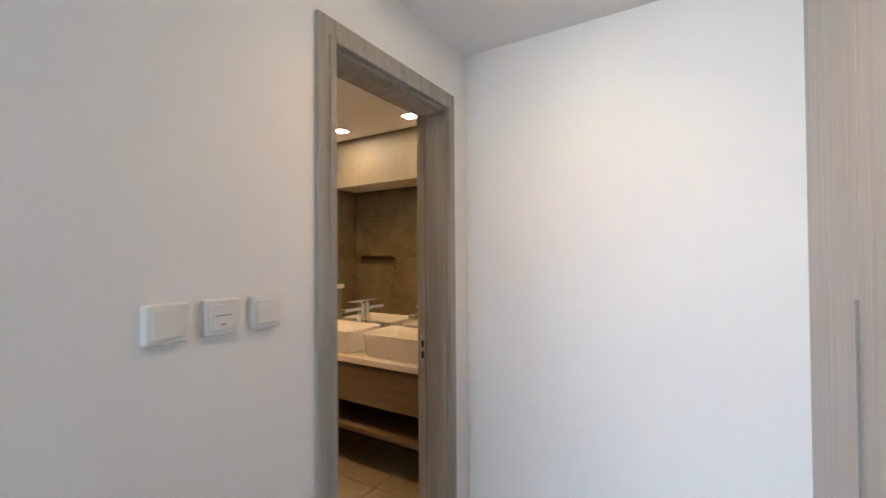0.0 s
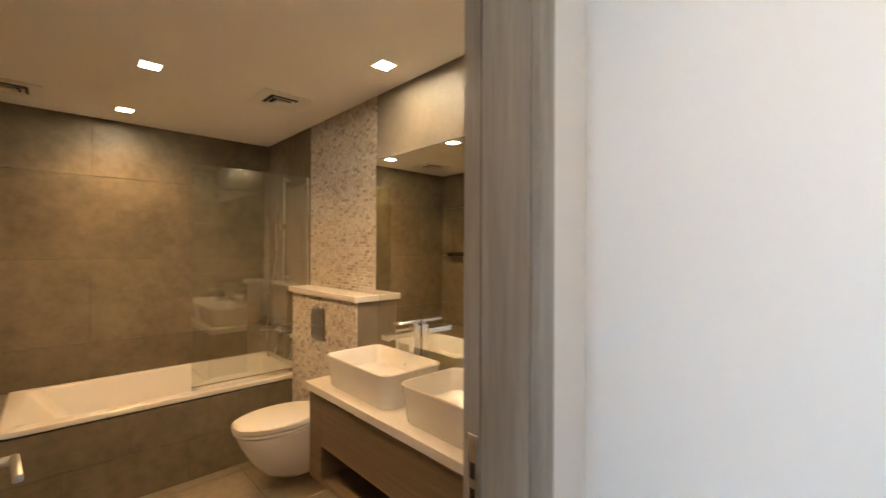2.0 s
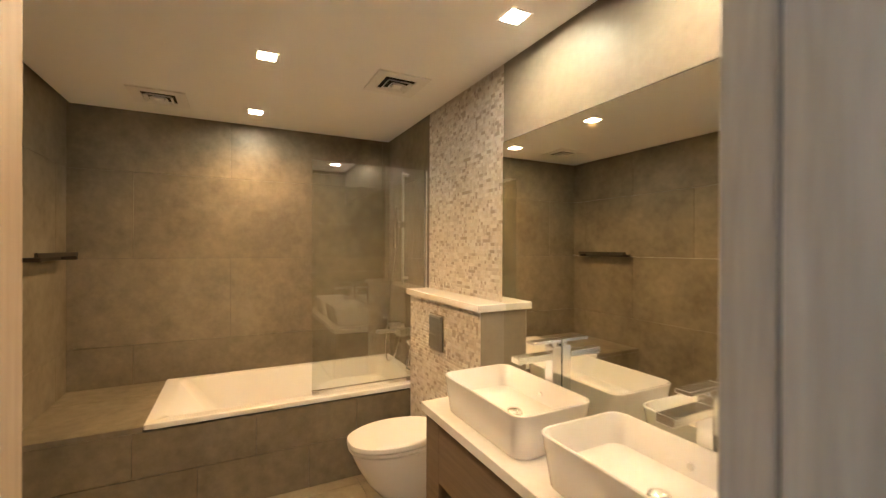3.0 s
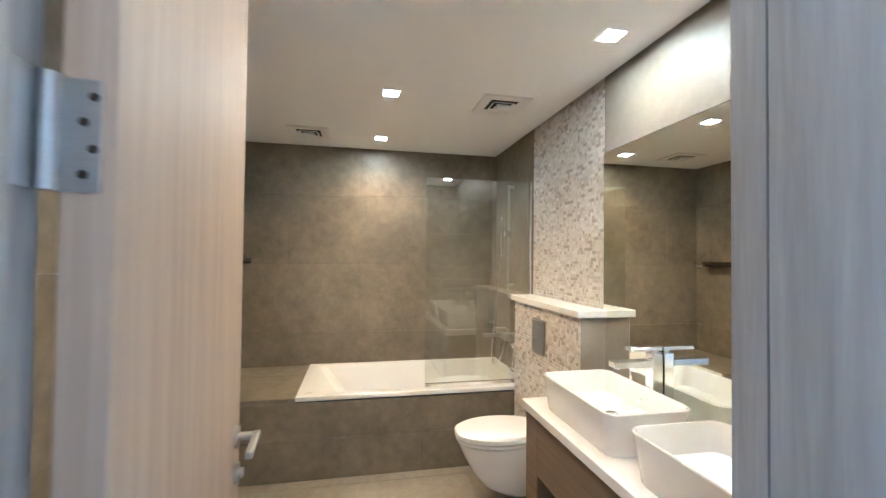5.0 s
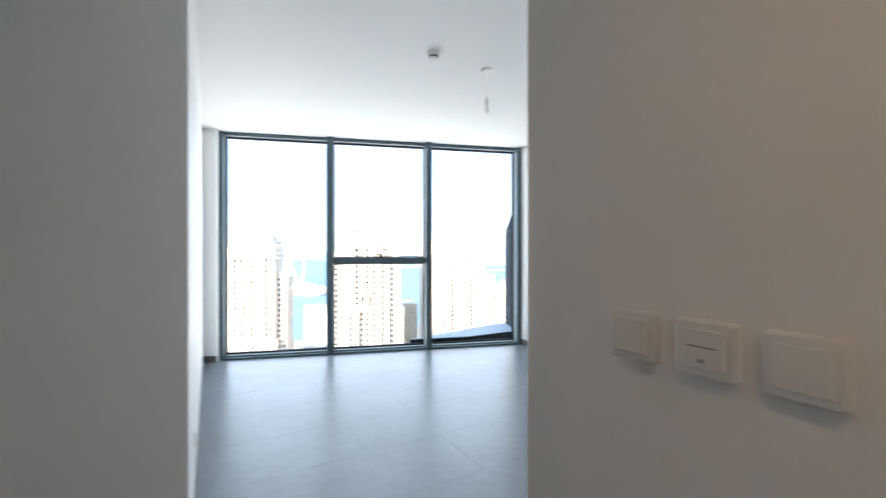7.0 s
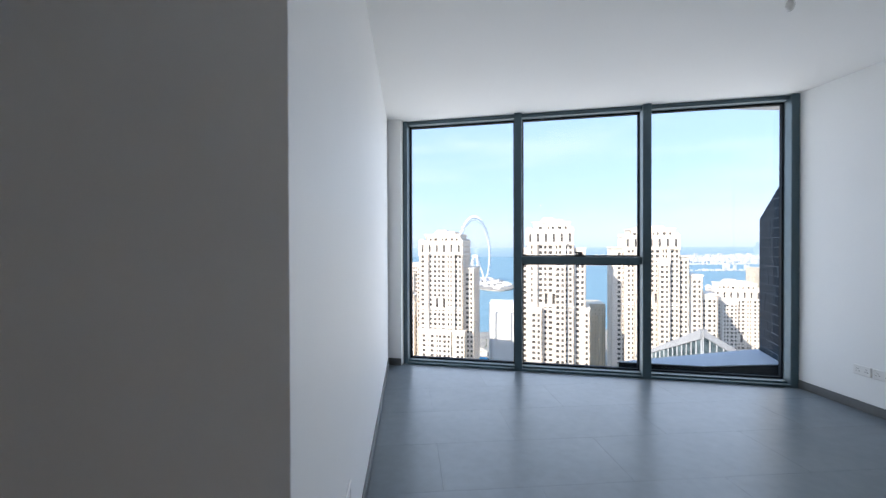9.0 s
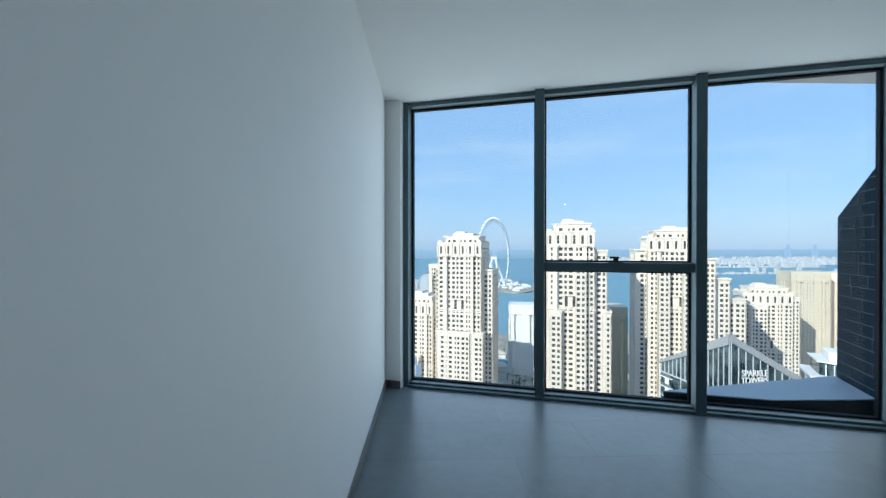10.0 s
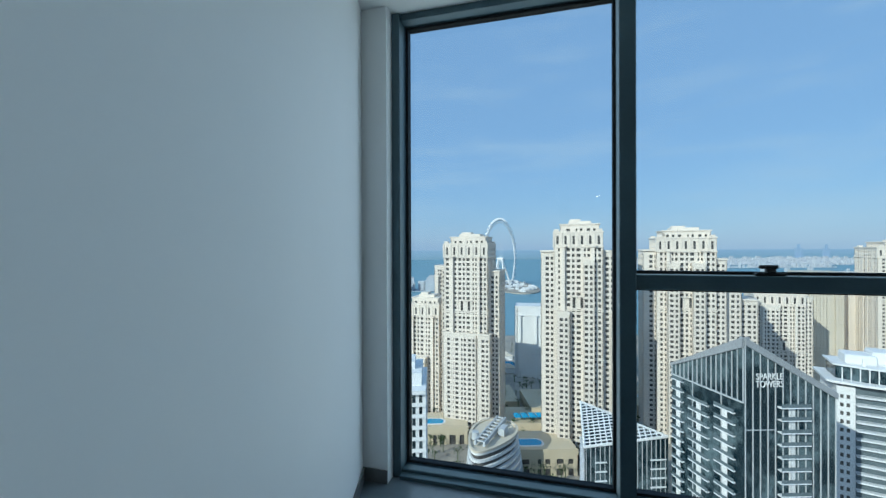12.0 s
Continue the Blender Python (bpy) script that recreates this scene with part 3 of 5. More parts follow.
box(b, vx0 + 0.1305, vx1 - 0.0505, vy0, vy0 + 0.02, 0.468, VZ - 0.055, 0.002)
part("drawer_front", b, WALNUT, vanity)
b = bmesh.new()
box(b, vx0 + 0.1305, vx1 - 0.0505, vy0 + 0.02, vy1, 0.468, 0.488)
box(b, vx0 + 0.1305, vx1 - 0.0505, vy1 - 0.02, vy1, 0.300, 0.468)
part("niche_back", b, WALNUT, vanity)
b = bmesh.new()
box(b, vx0 + 0.1305, vx1 - 0.0505, vy0 + 0.004, vy1 - 0.0205, 0.270, 0.298, 0.002)
part("niche_shelf", b, WALNUT, vanity)
# solid strip coloured dark to draw the gap's shadow
b = bmesh.new()
box(b, vx0 + 0.002, vx1, vy0 + 0.012, vy1, VZ - 0.054, VZ - 0.0405)
part("painted_shadow_gap", b, SHADOW, vanity)
top = tagged(part("vanity_countertop", boxes((VX0, VX1 - 0.001, VYF, BY1 - 0.001, VZ - 0.040, VZ), bevel=0.002), QUARTZ), "white stone countertop on the vanity unit", "countertop")


def basin(x0, x1):
    y0, y1, z0, z1 = 1.886, 2.244, VZ + 0.0005, 0.941
    mx, my = (x0 + x1) / 2, (y0 + y1) / 2
    t = thing("vessel_basin", "white rectangular ceramic vessel basin with rounded corners", "washbasin", "basins on the vanity", at=(mx, my, z0))

    def rr(inset, z, r):
        return [(x - mx, y - my, zz - z0) for x, y, zz in rounded(x0 + inset, x1 - inset, y0 + inset, y1 - inset, z, r, 7)]
    b = bmesh.new()
    loft(b, [rr(0.024, z0, 0.05), rr(0.020, z0 + 0.006, 0.05), rr(0.004, z1 - 0.02, 0.05), rr(0.001, z1 - 0.004, 0.05), rr(0.004, z1, 0.05),
             rr(0.009, z1 - 0.001, 0.046), rr(0.012, z1 - 0.006, 0.044), rr(0.026, z0 + 0.066, 0.045), rr(0.043, z0 + 0.050, 0.045), rr(0.10, z0 + 0.043, 0.04)])
    part("bowl", b, PORCELAIN, t, smooth=True)
    b = bmesh.new()
    rod(b, (0, 0.02, 0.043), (0, 0.02, 0.046), 0.034, 28)
    rod(b, (0, 0.02, 0.046), (0, 0.02, 0.057), 0.026, 28, 0.030)
    bmesh.ops.create_uvsphere(b, u_segments=20, v_segments=8, radius=0.029, matrix=Matrix.Translation((0, 0.02, 0.057)) @ Matrix.Diagonal((1, 1, 0.3, 1)))
    part("drain_plug", b, CHROME, t, "chrome pop-up drain plug", smooth=True)
    b = bmesh.new()
    rod(b, (0, (y1 - y0) / 2 - 0.022, 0.1), (0, (y1 - y0) / 2 - 0.030, 0.1), 0.011, 20)
    part("overflow_ring", b, CHROME, t, "small chrome overflow ring", smooth=True)


def faucet(x):
    t = thing("basin_mixer", "tall square chrome basin mixer behind the basin", "tap", "basin mixers", at=(x, 2.270, VZ + 0.0005))
    b = bmesh.new()
    box(b, -0.024, 0.024, -0.024, 0.024, 0, 0.308, 0.003, segments=2)
    part("body", b, CHROME, t)
    b = bmesh.new()
    box(b, -0.026, 0.026, -0.200, -0.0245, 0.254, 0.280, 0.003, segments=2)
    rod(b, (0, -0.175, 0.246), (0, -0.175, 0.260), 0.011, 16)
    part("spout", b, CHROME, t)
    b = bmesh.new()
    rod(b, (0, 0, 0.308), (0, 0, 0.322), 0.021, 20)
    box(b, -0.023, 0.023, -0.125, 0.024, 0.322, 0.335, 0.003, segments=2)
    part("lever", b, CHROME, t)


for x0 in (-2.650, -2.003):
    basin(x0 - 0.008, x0 + 0.555)
    faucet(x0 + 0.295)

mir = tagged(new("wall_mirror"), "large frameless wall mirror above the vanity", "mirror")
mir.location = (0, BY1, 0)
b = bmesh.new()
box(b, -2.770, BX1 - 0.002, -0.006, 0, 0.7785, 2.047, 0.001)
part("mirror_glass", b, MIRROR, mir)

# shower set on the wall above the tub
SX = -4.10
shower = thing("shower_set", "chrome shower rail with hand shower and bath mixer", "shower", at=(SX, BY1, 0))
# rail in darker steel: chrome's dark reflections put into the colour
b = bmesh.new()
rod(b, (0.02, -0.045, 1.22), (0.02, -0.045, 2.10), 0.010, 14)
for z in (1.26, 2.08):
    rod(b, (0.02, 0, z), (0.02, -0.05, z), 0.013, 14)
part("slide_rail", b, STEEL, shower, smooth=True)
b = bmesh.new()
box(b, -0.005, 0.045, -0.085, -0.03, 1.66, 1.71, 0.006)
part("slider", b, CHROME, shower)
b = bmesh.new()
box(b, 0.008, 0.032, -0.115, -0.085, 1.50, 1.83, 0.006)
part("hand_shower", b, CHROME, shower, "slim chrome hand shower")
# mixer is chrome; a darker metal stands in for what it mirrors
b = bmesh.new()
rod(b, (-0.07, 0, 0.845), (-0.07, -0.05, 0.845), 0.032, 20)
rod(b, (0.09, 0, 0.845), (0.09, -0.05, 0.845), 0.032, 20)
box(b, -0.11, 0.13, -0.11, -0.045, 0.815, 0.875, 0.010, segments=2)
box(b, -0.03, 0.03, -0.25, -0.11, 0.832, 0.856, 0.005)
box(b, -0.025, 0.045, -0.15, -0.06, 0.875, 0.905, 0.006)
part("bath_mixer", b, STEEL, shower, "chrome bath mixer in darker steel")
cu = bpy.data.curves.new("hose", 'CURVE')
cu.dimensions, cu.bevel_depth, cu.bevel_resolution = '3D', 0.006, 2
sp = cu.splines.new('NURBS')
sp.points.add(5)
for pt, co in zip(sp.points, ((0.02, -0.10, 1.50), (-0.02, -0.14, 1.1), (-0.10, -0.16, 0.62), (0.0, -0.15, 0.575), (0.09, -0.12, 0.68), (0.06, -0.08, 0.815))):
    pt.co = (*co, 1)
sp.use_endpoint_u, sp.order_u = True, 4
cu.materials.append(CHROME)
hose = new("hose", cu)
hose.parent = shower
b = bmesh.new()
box(b, -0.40, -0.22, -0.12, 0.0, 0.905, 0.915, 0.002)
box(b, -0.40, -0.22, -0.125, -0.118, 0.905, 0.935, 0.002)
part("soap_shelf", b, CHROME, shower, "chrome wire soap shelf")

# towel rack on the opposite wall
rack = thing("towel_rack", "dark bronze double towel rail on the tiled wall", "towel rail", at=(-4.05, BY0, 1.45))
for yy, z in ((0.03, -0.02), (0.10, 0.005)):
    b = bmesh.new()
    box(b, -0.30, 0.30, yy - 0.007, yy + 0.007, z - 0.012, z + 0.012, 0.002)
    part("rail", b, DARK, rack)
for x in (-0.27, 0.27):
    b = bmesh.new()
    box(b, x - 0.012, x + 0.012, 0.0, 0.11, -0.03, -0.008, 0.002)
    part("bracket", b, DARK, rack)

# ceiling vents
def vent(x, y):
    t = thing("ceiling_vent", "square white louvred ceiling air vent", "air vent", "bathroom ceiling vents", at=(x, y, HT))
    b = bmesh.new()
    for q in ((-0.15, 0.15, -0.15, -0.09), (-0.15, 0.15, 0.09, 0.15), (-0.15, -0.09, -0.09, 0.09), (0.09, 0.15, -0.09, 0.09)):
        box(b, *q, -0.008, 0.0)
    part("frame", b, PLASTIC, t)
    # dark sheet in place of the unlit duct
    b = bmesh.new()
    box(b, -0.089, 0.089, -0.089, 0.089, -0.001, 0.0)
    part("backing", b, SHADOW, t)
    for a, z0, z1 in ((0.078, -0.006, -0.02), (0.048, -0.008, -0.022)):
        b = bmesh.new()
        loft(b, [[(s * (a - k), u * (a - k), z) for s, u in ((-1, -1), (1, -1), (1, 1), (-1, 1))] for k, z in ((0.0, z1), (0.002, z1), (0.02, z0), (0.018, z0), (0.0, z1))], False, False)
        part("louvre", b, PLASTIC, t)
    b = bmesh.new()
    box(b, -0.026, 0.026, -0.026, 0.026, -0.022, -0.006, 0.004)
    part("centre_plate", b, PLASTIC, t)


vent(-3.235, 1.885)
vent(-4.110, 0.640)

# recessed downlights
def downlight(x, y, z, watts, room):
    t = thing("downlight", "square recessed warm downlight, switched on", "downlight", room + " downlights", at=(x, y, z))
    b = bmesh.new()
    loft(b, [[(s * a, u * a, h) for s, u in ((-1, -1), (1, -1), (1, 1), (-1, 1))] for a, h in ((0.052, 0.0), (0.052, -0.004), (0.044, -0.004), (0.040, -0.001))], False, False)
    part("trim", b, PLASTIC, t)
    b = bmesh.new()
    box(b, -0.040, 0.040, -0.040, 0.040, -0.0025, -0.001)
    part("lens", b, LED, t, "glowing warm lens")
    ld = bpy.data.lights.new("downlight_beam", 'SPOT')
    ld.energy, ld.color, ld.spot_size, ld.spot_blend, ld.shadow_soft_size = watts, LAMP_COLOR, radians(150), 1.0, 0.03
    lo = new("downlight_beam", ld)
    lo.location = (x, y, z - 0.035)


for x, y in ((-2.367, 2.072), (-1.715, 2.080), (-3.203, 1.200), (-4.145, 1.190), (-2.16, 1.215)):
    downlight(x, y, HT, LAMP_WATTS * (0.2 if y > 1.8 else 0.8 if x > -2.5 else 1.25), "bathroom")
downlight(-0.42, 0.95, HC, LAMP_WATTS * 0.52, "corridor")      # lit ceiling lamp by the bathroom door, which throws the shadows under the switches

# ---------------------------------------------------------------- the city outside
CREAM = material("cream_render", (0.80, 0.72, 0.62), (0.74, 0.66, 0.565), rough=0.85, scale=0.05, fine=1.5, bump=0.0)
CREAM2 = material("warm_render", (0.66, 0.585, 0.465), (0.60, 0.53, 0.42), rough=0.85, scale=0.05, fine=1.5, bump=0.0)
WHITE_R = material("white_render", (0.82, 0.815, 0.80), (0.76, 0.755, 0.74), rough=0.8, scale=0.08, fine=2, bump=0.0)
WINDOWS = material("dark_window_glass", (0.055, 0.054, 0.054), (0.12, 0.112, 0.105), rough=0.2, rough2=0.35, scale=0.35, fine=2.0, bump=0.0)
# pale patches in the colour stand in for mirrored city and sky
CURTAIN = material("blue_glass_painted_reflections", (0.008, 0.022, 0.030), (0.13, 0.18, 0.195), rough=0.05, rough2=0.14, scale=0.11, fine=0.55, bump=0.0, amount=0.5, contrast=(0.46, 0.62), stretch=(1, 1, 0.7))
METAL_R = material("pale_metal", (0.56, 0.58, 0.59), (0.47, 0.49, 0.50), rough=0.45, scale=0.2, fine=3, bump=0.0)
SAND = material("sand_and_paving", (0.50, 0.44, 0.35), (0.24, 0.225, 0.20), rough=0.95, scale=0.045, fine=0.35, bump=0.0)
SEA = material("sea", (0.17, 0.31, 0.37), (0.20, 0.35, 0.40), rough=0.45, rough2=0.6, scale=0.004, fine=0.06, bump=0.0)
BALUSTRADE = material("grey_balustrade_glass", (0.17, 0.21, 0.225), (0.11, 0.14, 0.155), rough=0.12, scale=0.6, fine=3, bump=0.0)
SANDSTONE = material("sandstone_render", (0.66, 0.56, 0.40), (0.58, 0.49, 0.34), rough=0.9, scale=0.1, fine=1.5, bump=0.0)
POOL = material("pool_water", (0.03, 0.28, 0.50), (0.05, 0.34, 0.56), rough=0.1, scale=0.2, bump=0.0)
LEAF = material("palm_green", (0.05, 0.09, 0.03), (0.09, 0.12, 0.05), rough=0.8, scale=0.3, fine=2, bump=0.0)
# sea haze painted as a glow that pales upwards to the sky's colour
HAZE = glow("painted_haze", (0.46, 0.66, 0.92), 1.0)
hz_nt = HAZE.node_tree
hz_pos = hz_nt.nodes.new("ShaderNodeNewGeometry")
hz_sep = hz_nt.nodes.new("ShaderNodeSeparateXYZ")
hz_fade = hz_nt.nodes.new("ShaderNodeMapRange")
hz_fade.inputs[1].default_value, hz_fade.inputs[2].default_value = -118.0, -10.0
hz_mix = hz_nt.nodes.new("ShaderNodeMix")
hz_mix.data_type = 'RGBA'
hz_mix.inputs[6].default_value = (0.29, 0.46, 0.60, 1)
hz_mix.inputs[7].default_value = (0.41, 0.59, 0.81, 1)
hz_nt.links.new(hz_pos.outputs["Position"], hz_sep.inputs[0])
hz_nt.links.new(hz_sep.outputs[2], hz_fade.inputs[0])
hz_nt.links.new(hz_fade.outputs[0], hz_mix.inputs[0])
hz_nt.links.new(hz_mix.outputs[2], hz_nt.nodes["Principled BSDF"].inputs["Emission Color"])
# far towers glow in the haze colour instead of catching sunlight
HAZE2 = glow("painted_haze_tower", (0.44, 0.62, 0.86), 0.93)
# shore and houses: blue-grey distance haze mixed into the base colours
FAR_LAND = material("far_land_painted_haze", (0.40, 0.43, 0.46), (0.27, 0.33, 0.38), rough=0.95, scale=0.006, fine=0.05, bump=0.0)
FAR_WHITE = material("far_houses_painted_haze", (0.62, 0.63, 0.64), (0.42, 0.45, 0.48), rough=0.9, scale=0.02, fine=0.2, bump=0.0)
GROUND = -118.0
EYE_O = (-0.76, -2.76, 1.49)


def spot_at(px, d):
    """x of a bearing from the end of the walk at distance d ahead."""
    return EYE_O[0] - d * ((px - 784) / 728 + 0.023)


def height_at(py, d):
    return EYE_O[2] - (py - 441) / 728 * d


b = bmesh.new()
bmesh.ops.create_grid(b, x_segments=8, y_segments=8, size=5200, matrix=Matrix.Translation((0, 0, GROUND)))
structure("ground", b, SAND, "sandy city ground with paved lots")
b = bmesh.new()
box(b, -5000, 5000, -4050, -560, GROUND + 0.05, GROUND + 0.4)
structure("water", b, SEA, "calm blue sea")
# upright glowing sheet stands in for the far sea under haze
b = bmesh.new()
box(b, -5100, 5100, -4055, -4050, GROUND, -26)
structure("backdrop", b, HAZE, "glowing sheet painted as far sea fading into haze")


def facade(b_wall, b_glass, w, d, z0, z1, floor=3.1, bay=2.75, pier=1.35, band=1.4, proud=0.6, top=2.0):
    """A storeyed block: dark glass core, with real piers and spandrels in front of it."""
    box(b_glass, -w / 2 + proud, w / 2 - proud, -d / 2 + proud, d / 2 - proud, z0, z1 - 0.5)
    n = max(1, int((z1 - top - z0) / floor))
    for i in range(n):
        z = z1 - top - i * floor
        box(b_wall, -w / 2 + 0.05, w / 2 - 0.05, -d / 2 + 0.05, d / 2 - 0.05, z - band, z)
    box(b_wall, -w / 2, w / 2, -d / 2, d / 2, z1 - top, z1)
    for length, side in ((w, 0), (d, 1)):
        edges, at = [(0.0, pier * 0.8)], pier * 0.8
        k = 0
        while at < length - pier - 1.0:      # bays of uneven width: single, wide and paired windows, blank strips
            open_w = (bay - pier) * (1.0, 1.35, 1.0, 0.7, 1.5)[k % 5]
            solid = pier * (0.75, 1.0, 0.6, 1.35, 0.8)[(k + side) % 5]
            edges.append((at + open_w, min(length, at + open_w + solid)))
            at += open_w + solid
            k += 1
        edges.append((min(at, length - pier * 0.6), length))
        for p0, p1 in edges:
            a, e = p0 - length / 2, min(p1, length) - length / 2
            for s in (-1, 1):
                if side == 0:
                    box(b_wall, a, e, s * (d / 2 - proud), s * d / 2, z0, z1 - top + 0.01)
                else:
                    box(b_wall, s * (w / 2 - proud), s * w / 2, a, e, z0, z1 - top + 0.01)


def tower(name, label, px0, px1, top, dist, depth, turn=0.0, mat=None, crown=True, group="beachfront towers", wings=(), **kw):
    """A storeyed tower that spans two bearings at a distance, with stepped crown and lower wings."""
    mat = mat or CREAM
    x0, x1 = spot_at(px0, dist), spot_at(px1, dist)
    w = abs(x1 - x0)
    z1 = height_at(top, dist)
    t = thing(name, label, "tower", group, at=((x0 + x1) / 2, EYE_O[1] - dist - depth / 2, GROUND))
    t.rotation_euler = (0, 0, radians(turn))
    bw, bg = bmesh.new(), bmesh.new()
    facade(bw, bg, w, depth, 0, z1 - GROUND, **kw)
    part("glazing", bg, WINDOWS, t, "dark recessed windows")
    part("wall", bw, mat, t)
    b = bmesh.new()      # projecting bays and string courses
    for f in (-0.30, 0.30):
        box(b, w * f - 0.9, w * f + 0.9, depth / 2, depth / 2 + 1.6, 0, z1 - GROUND - 9)
        box(b, w * f - 1.8, w * f + 1.8, depth / 2, depth / 2 + 2.2, z1 - GROUND - 9, z1 - GROUND - 8)
    for f in (-0.1, 0.1):
        for s in (-1, 1):
            box(b, s * w / 2, s * (w / 2 + 0.7), depth * f - 0.9, depth * f + 0.9, 0, z1 - GROUND - 9)
    for h in (8.5, 44, 71):
        box(b, -w / 2 - 0.45, w / 2 + 0.45, -depth / 2 - 0.45, depth / 2 + 0.45, z1 - GROUND - h - 0.7, z1 - GROUND - h)
    part("bays", b, mat, t)
    if crown:
        h = z1 - GROUND
        count = max(4, int(w / 4.2))
        b = bmesh.new()
        box(b, -w * 0.492, w * 0.492, depth / 2 - 0.2, depth / 2 + 0.04, h - 8.4, h - 1.1)
        part("attic_wall", b, mat, t)
        b = bmesh.new()
        box(b, -w * 0.15, w * 0.15, depth / 2 - 0.2, depth / 2 + 0.05, h - 43.6, h - 36.5)
        part("loggia_wall", b, mat, t)
        for k in range(count):      # tall dark slots between slim pilasters in the top storeys
            f = (k + 0.5) / count - 0.5
            b = bmesh.new()
            box(b, w * f - 0.62, w * f + 0.62, depth / 2 + 0.02, depth / 2 + 0.10, h - 7.4, h - 2.6)
            part("tall_window", b, WINDOWS, t)
            b = bmesh.new()
            box(b, w * f + w / count * 0.5 - 0.38, w * f + w / count * 0.5 + 0.38, depth / 2, depth / 2 + 0.55, h - 8.4, h - 1.2)
            part("pilaster", b, mat, t)
        for f in (-0.08, 0.08):      # tall loggia windows half-way down
            b = bmesh.new()
            box(b, w * f - 0.8, w * f + 0.8, depth / 2 + 0.02, depth / 2 + 0.11, h - 43.0, h - 37.0)
            part("loggia_window", b, WINDOWS, t)
        b = bmesh.new()
        box(b, -w * 0.17, w * 0.17, depth / 2 + 0.08, depth / 2 + 1.3, h - 36.9, h - 36.2)
        part("loggia_hood", b, mat, t)
        b = bmesh.new()
        box(b, -w * 0.515, w * 0.515, -depth * 0.515, depth * 0.515, h - 1.0, h - 0.2)
        cg = bmesh.new()
        cw = bmesh.new()
        facade(cw, cg, w * 0.80, depth * 0.76, 0, 4.4, floor=4.2, bay=3.6, pier=2.3, band=1.2, top=1.3)
        for q in (cw, cg):
            bmesh.ops.translate(q, verts=q.verts, vec=(-w * 0.03, 0, h - 0.3))
        part("crown_windows", cg, WINDOWS, t)
        part("crown", cw, mat, t)
        box(b, -w * 0.45, w * 0.39, -depth * 0.40, depth * 0.40, h + 3.6, h + 4.3)
        box(b, -w * 0.27, w * 0.20, -depth * 0.24, depth * 0.24, h + 4.2, h + 6.0)
        box(b, -w * 0.05, w * 0.17, -depth * 0.15, depth * 0.15, h + 6.0, h + 7.2)
        box(b, -w * 0.30, -w * 0.24, -depth * 0.2, -depth * 0.1, h + 4.2, h + 5.4)
        for u in (-1, 1):
            box(b, u * w * 0.44 - 1.3, u * w * 0.44 + 1.3, depth * 0.40, depth * 0.5, h - 0.2, h + 1.2)
            box(b, u * w * 0.44 - 1.3, u * w * 0.44 + 1.3, -depth * 0.5, -depth * 0.4, h - 0.2, h + 1.2)
        part("roof", b, mat, t)
    for fx, fy, ww, wd, wh in wings:
        wx, wy = fx * w, fy * depth
        bw, bg = bmesh.new(), bmesh.new()
        facade(bw, bg, ww, wd, 0, height_at(wh, dist) - GROUND, **kw)
        for q in (bw, bg):
            bmesh.ops.translate(q, verts=q.verts, vec=(wx, wy, 0))
        part("wing_glazing", bg, WINDOWS, t)
        part("wing", bw, mat, t)
        b = bmesh.new()
        h = height_at(wh, dist) - GROUND
        box(b, wx - ww * 0.54, wx + ww * 0.54, wy - wd * 0.54, wy + wd * 0.54, h - 0.8, h + 0.2)
        part("cornice", b, mat, t)
    return t


TALL = "residential_tower"
tower(TALL, "tall cream residential tower with rows of square windows", 793, 874, 433, 262, 25, -20, wings=((0.12, 0.42, 22, 8, 592), (-0.42, 0.30, 8, 14, 592), (-0.58, -0.1, 8, 20, 482), (0.55, -0.15, 6, 16, 475)))
tower(TALL, "tall cream tower with stepped shoulders and crown", 995, 1079, 412, 228, 26, -20, wings=((0.62, 0.05, 8, 22, 447), (-0.60, 0.0, 8, 20, 447), (0.30, 0.52, 7, 6, 556), (-0.22, 0.50, 6, 5, 462), (-0.74, 0.1, 5, 16, 556)))
tower(TALL, "tall cream tower with ornate stepped crown", 1184, 1280, 423, 246, 28, -20, wings=((0.58, 0.0, 9, 24, 446), (-0.55, 0.0, 8, 24, 462), (-0.80, -0.1, 9, 22, 498), (-1.08, -0.2, 10, 20, 535), (0.22, 0.52, 7, 5, 470), (-0.2, 0.52, 7, 5, 470)))
tower(TALL, "lower cream residential block with gabled top", 724, 786, 540, 290, 22, -20, wings=((0.05, 0.55, 10, 8, 632), (-0.55, 0, 7, 16, 560)))
tower(TALL, "narrow cream tower half hidden behind another", 772, 800, 472, 330, 20, -14, crown=False)
tower(TALL, "mid-height cream block with gabled crown", 1358, 1436, 526, 310, 22, -20, wings=((0.2, 0.5, 12, 6, 548), (-0.55, 0, 7, 18, 532)))
tower(TALL, "plain beige slab block with small windows", 1446, 1508, 487, 350, 26, -18, mat=CREAM2, crown=False, pier=2.2, band=2.1)
tower(TALL, "tall cream tower beside the slab block", 1598, 1712, 442, 320, 30, -20, wings=((0.2, 0.5, 14, 6, 480),))
tower("apartment_block", "warm beige apartment block between two towers", 1085, 1132, 550, 300, 24, -14, mat=CREAM2, crown=False, pier=2.2, band=2.0)
tower("hotel_block", "white hotel block with a blank pale face", 915, 961, 545, 375, 22, -14, mat=WHITE_R, crown=False, pier=4.4, band=3.35, bay=5)
tower("apartment_block", "plain cream slab block with a blank gable face", 1512, 1566, 489, 356, 26, -12, mat=CREAM, crown=False, pier=8.0, band=3.35, bay=8)


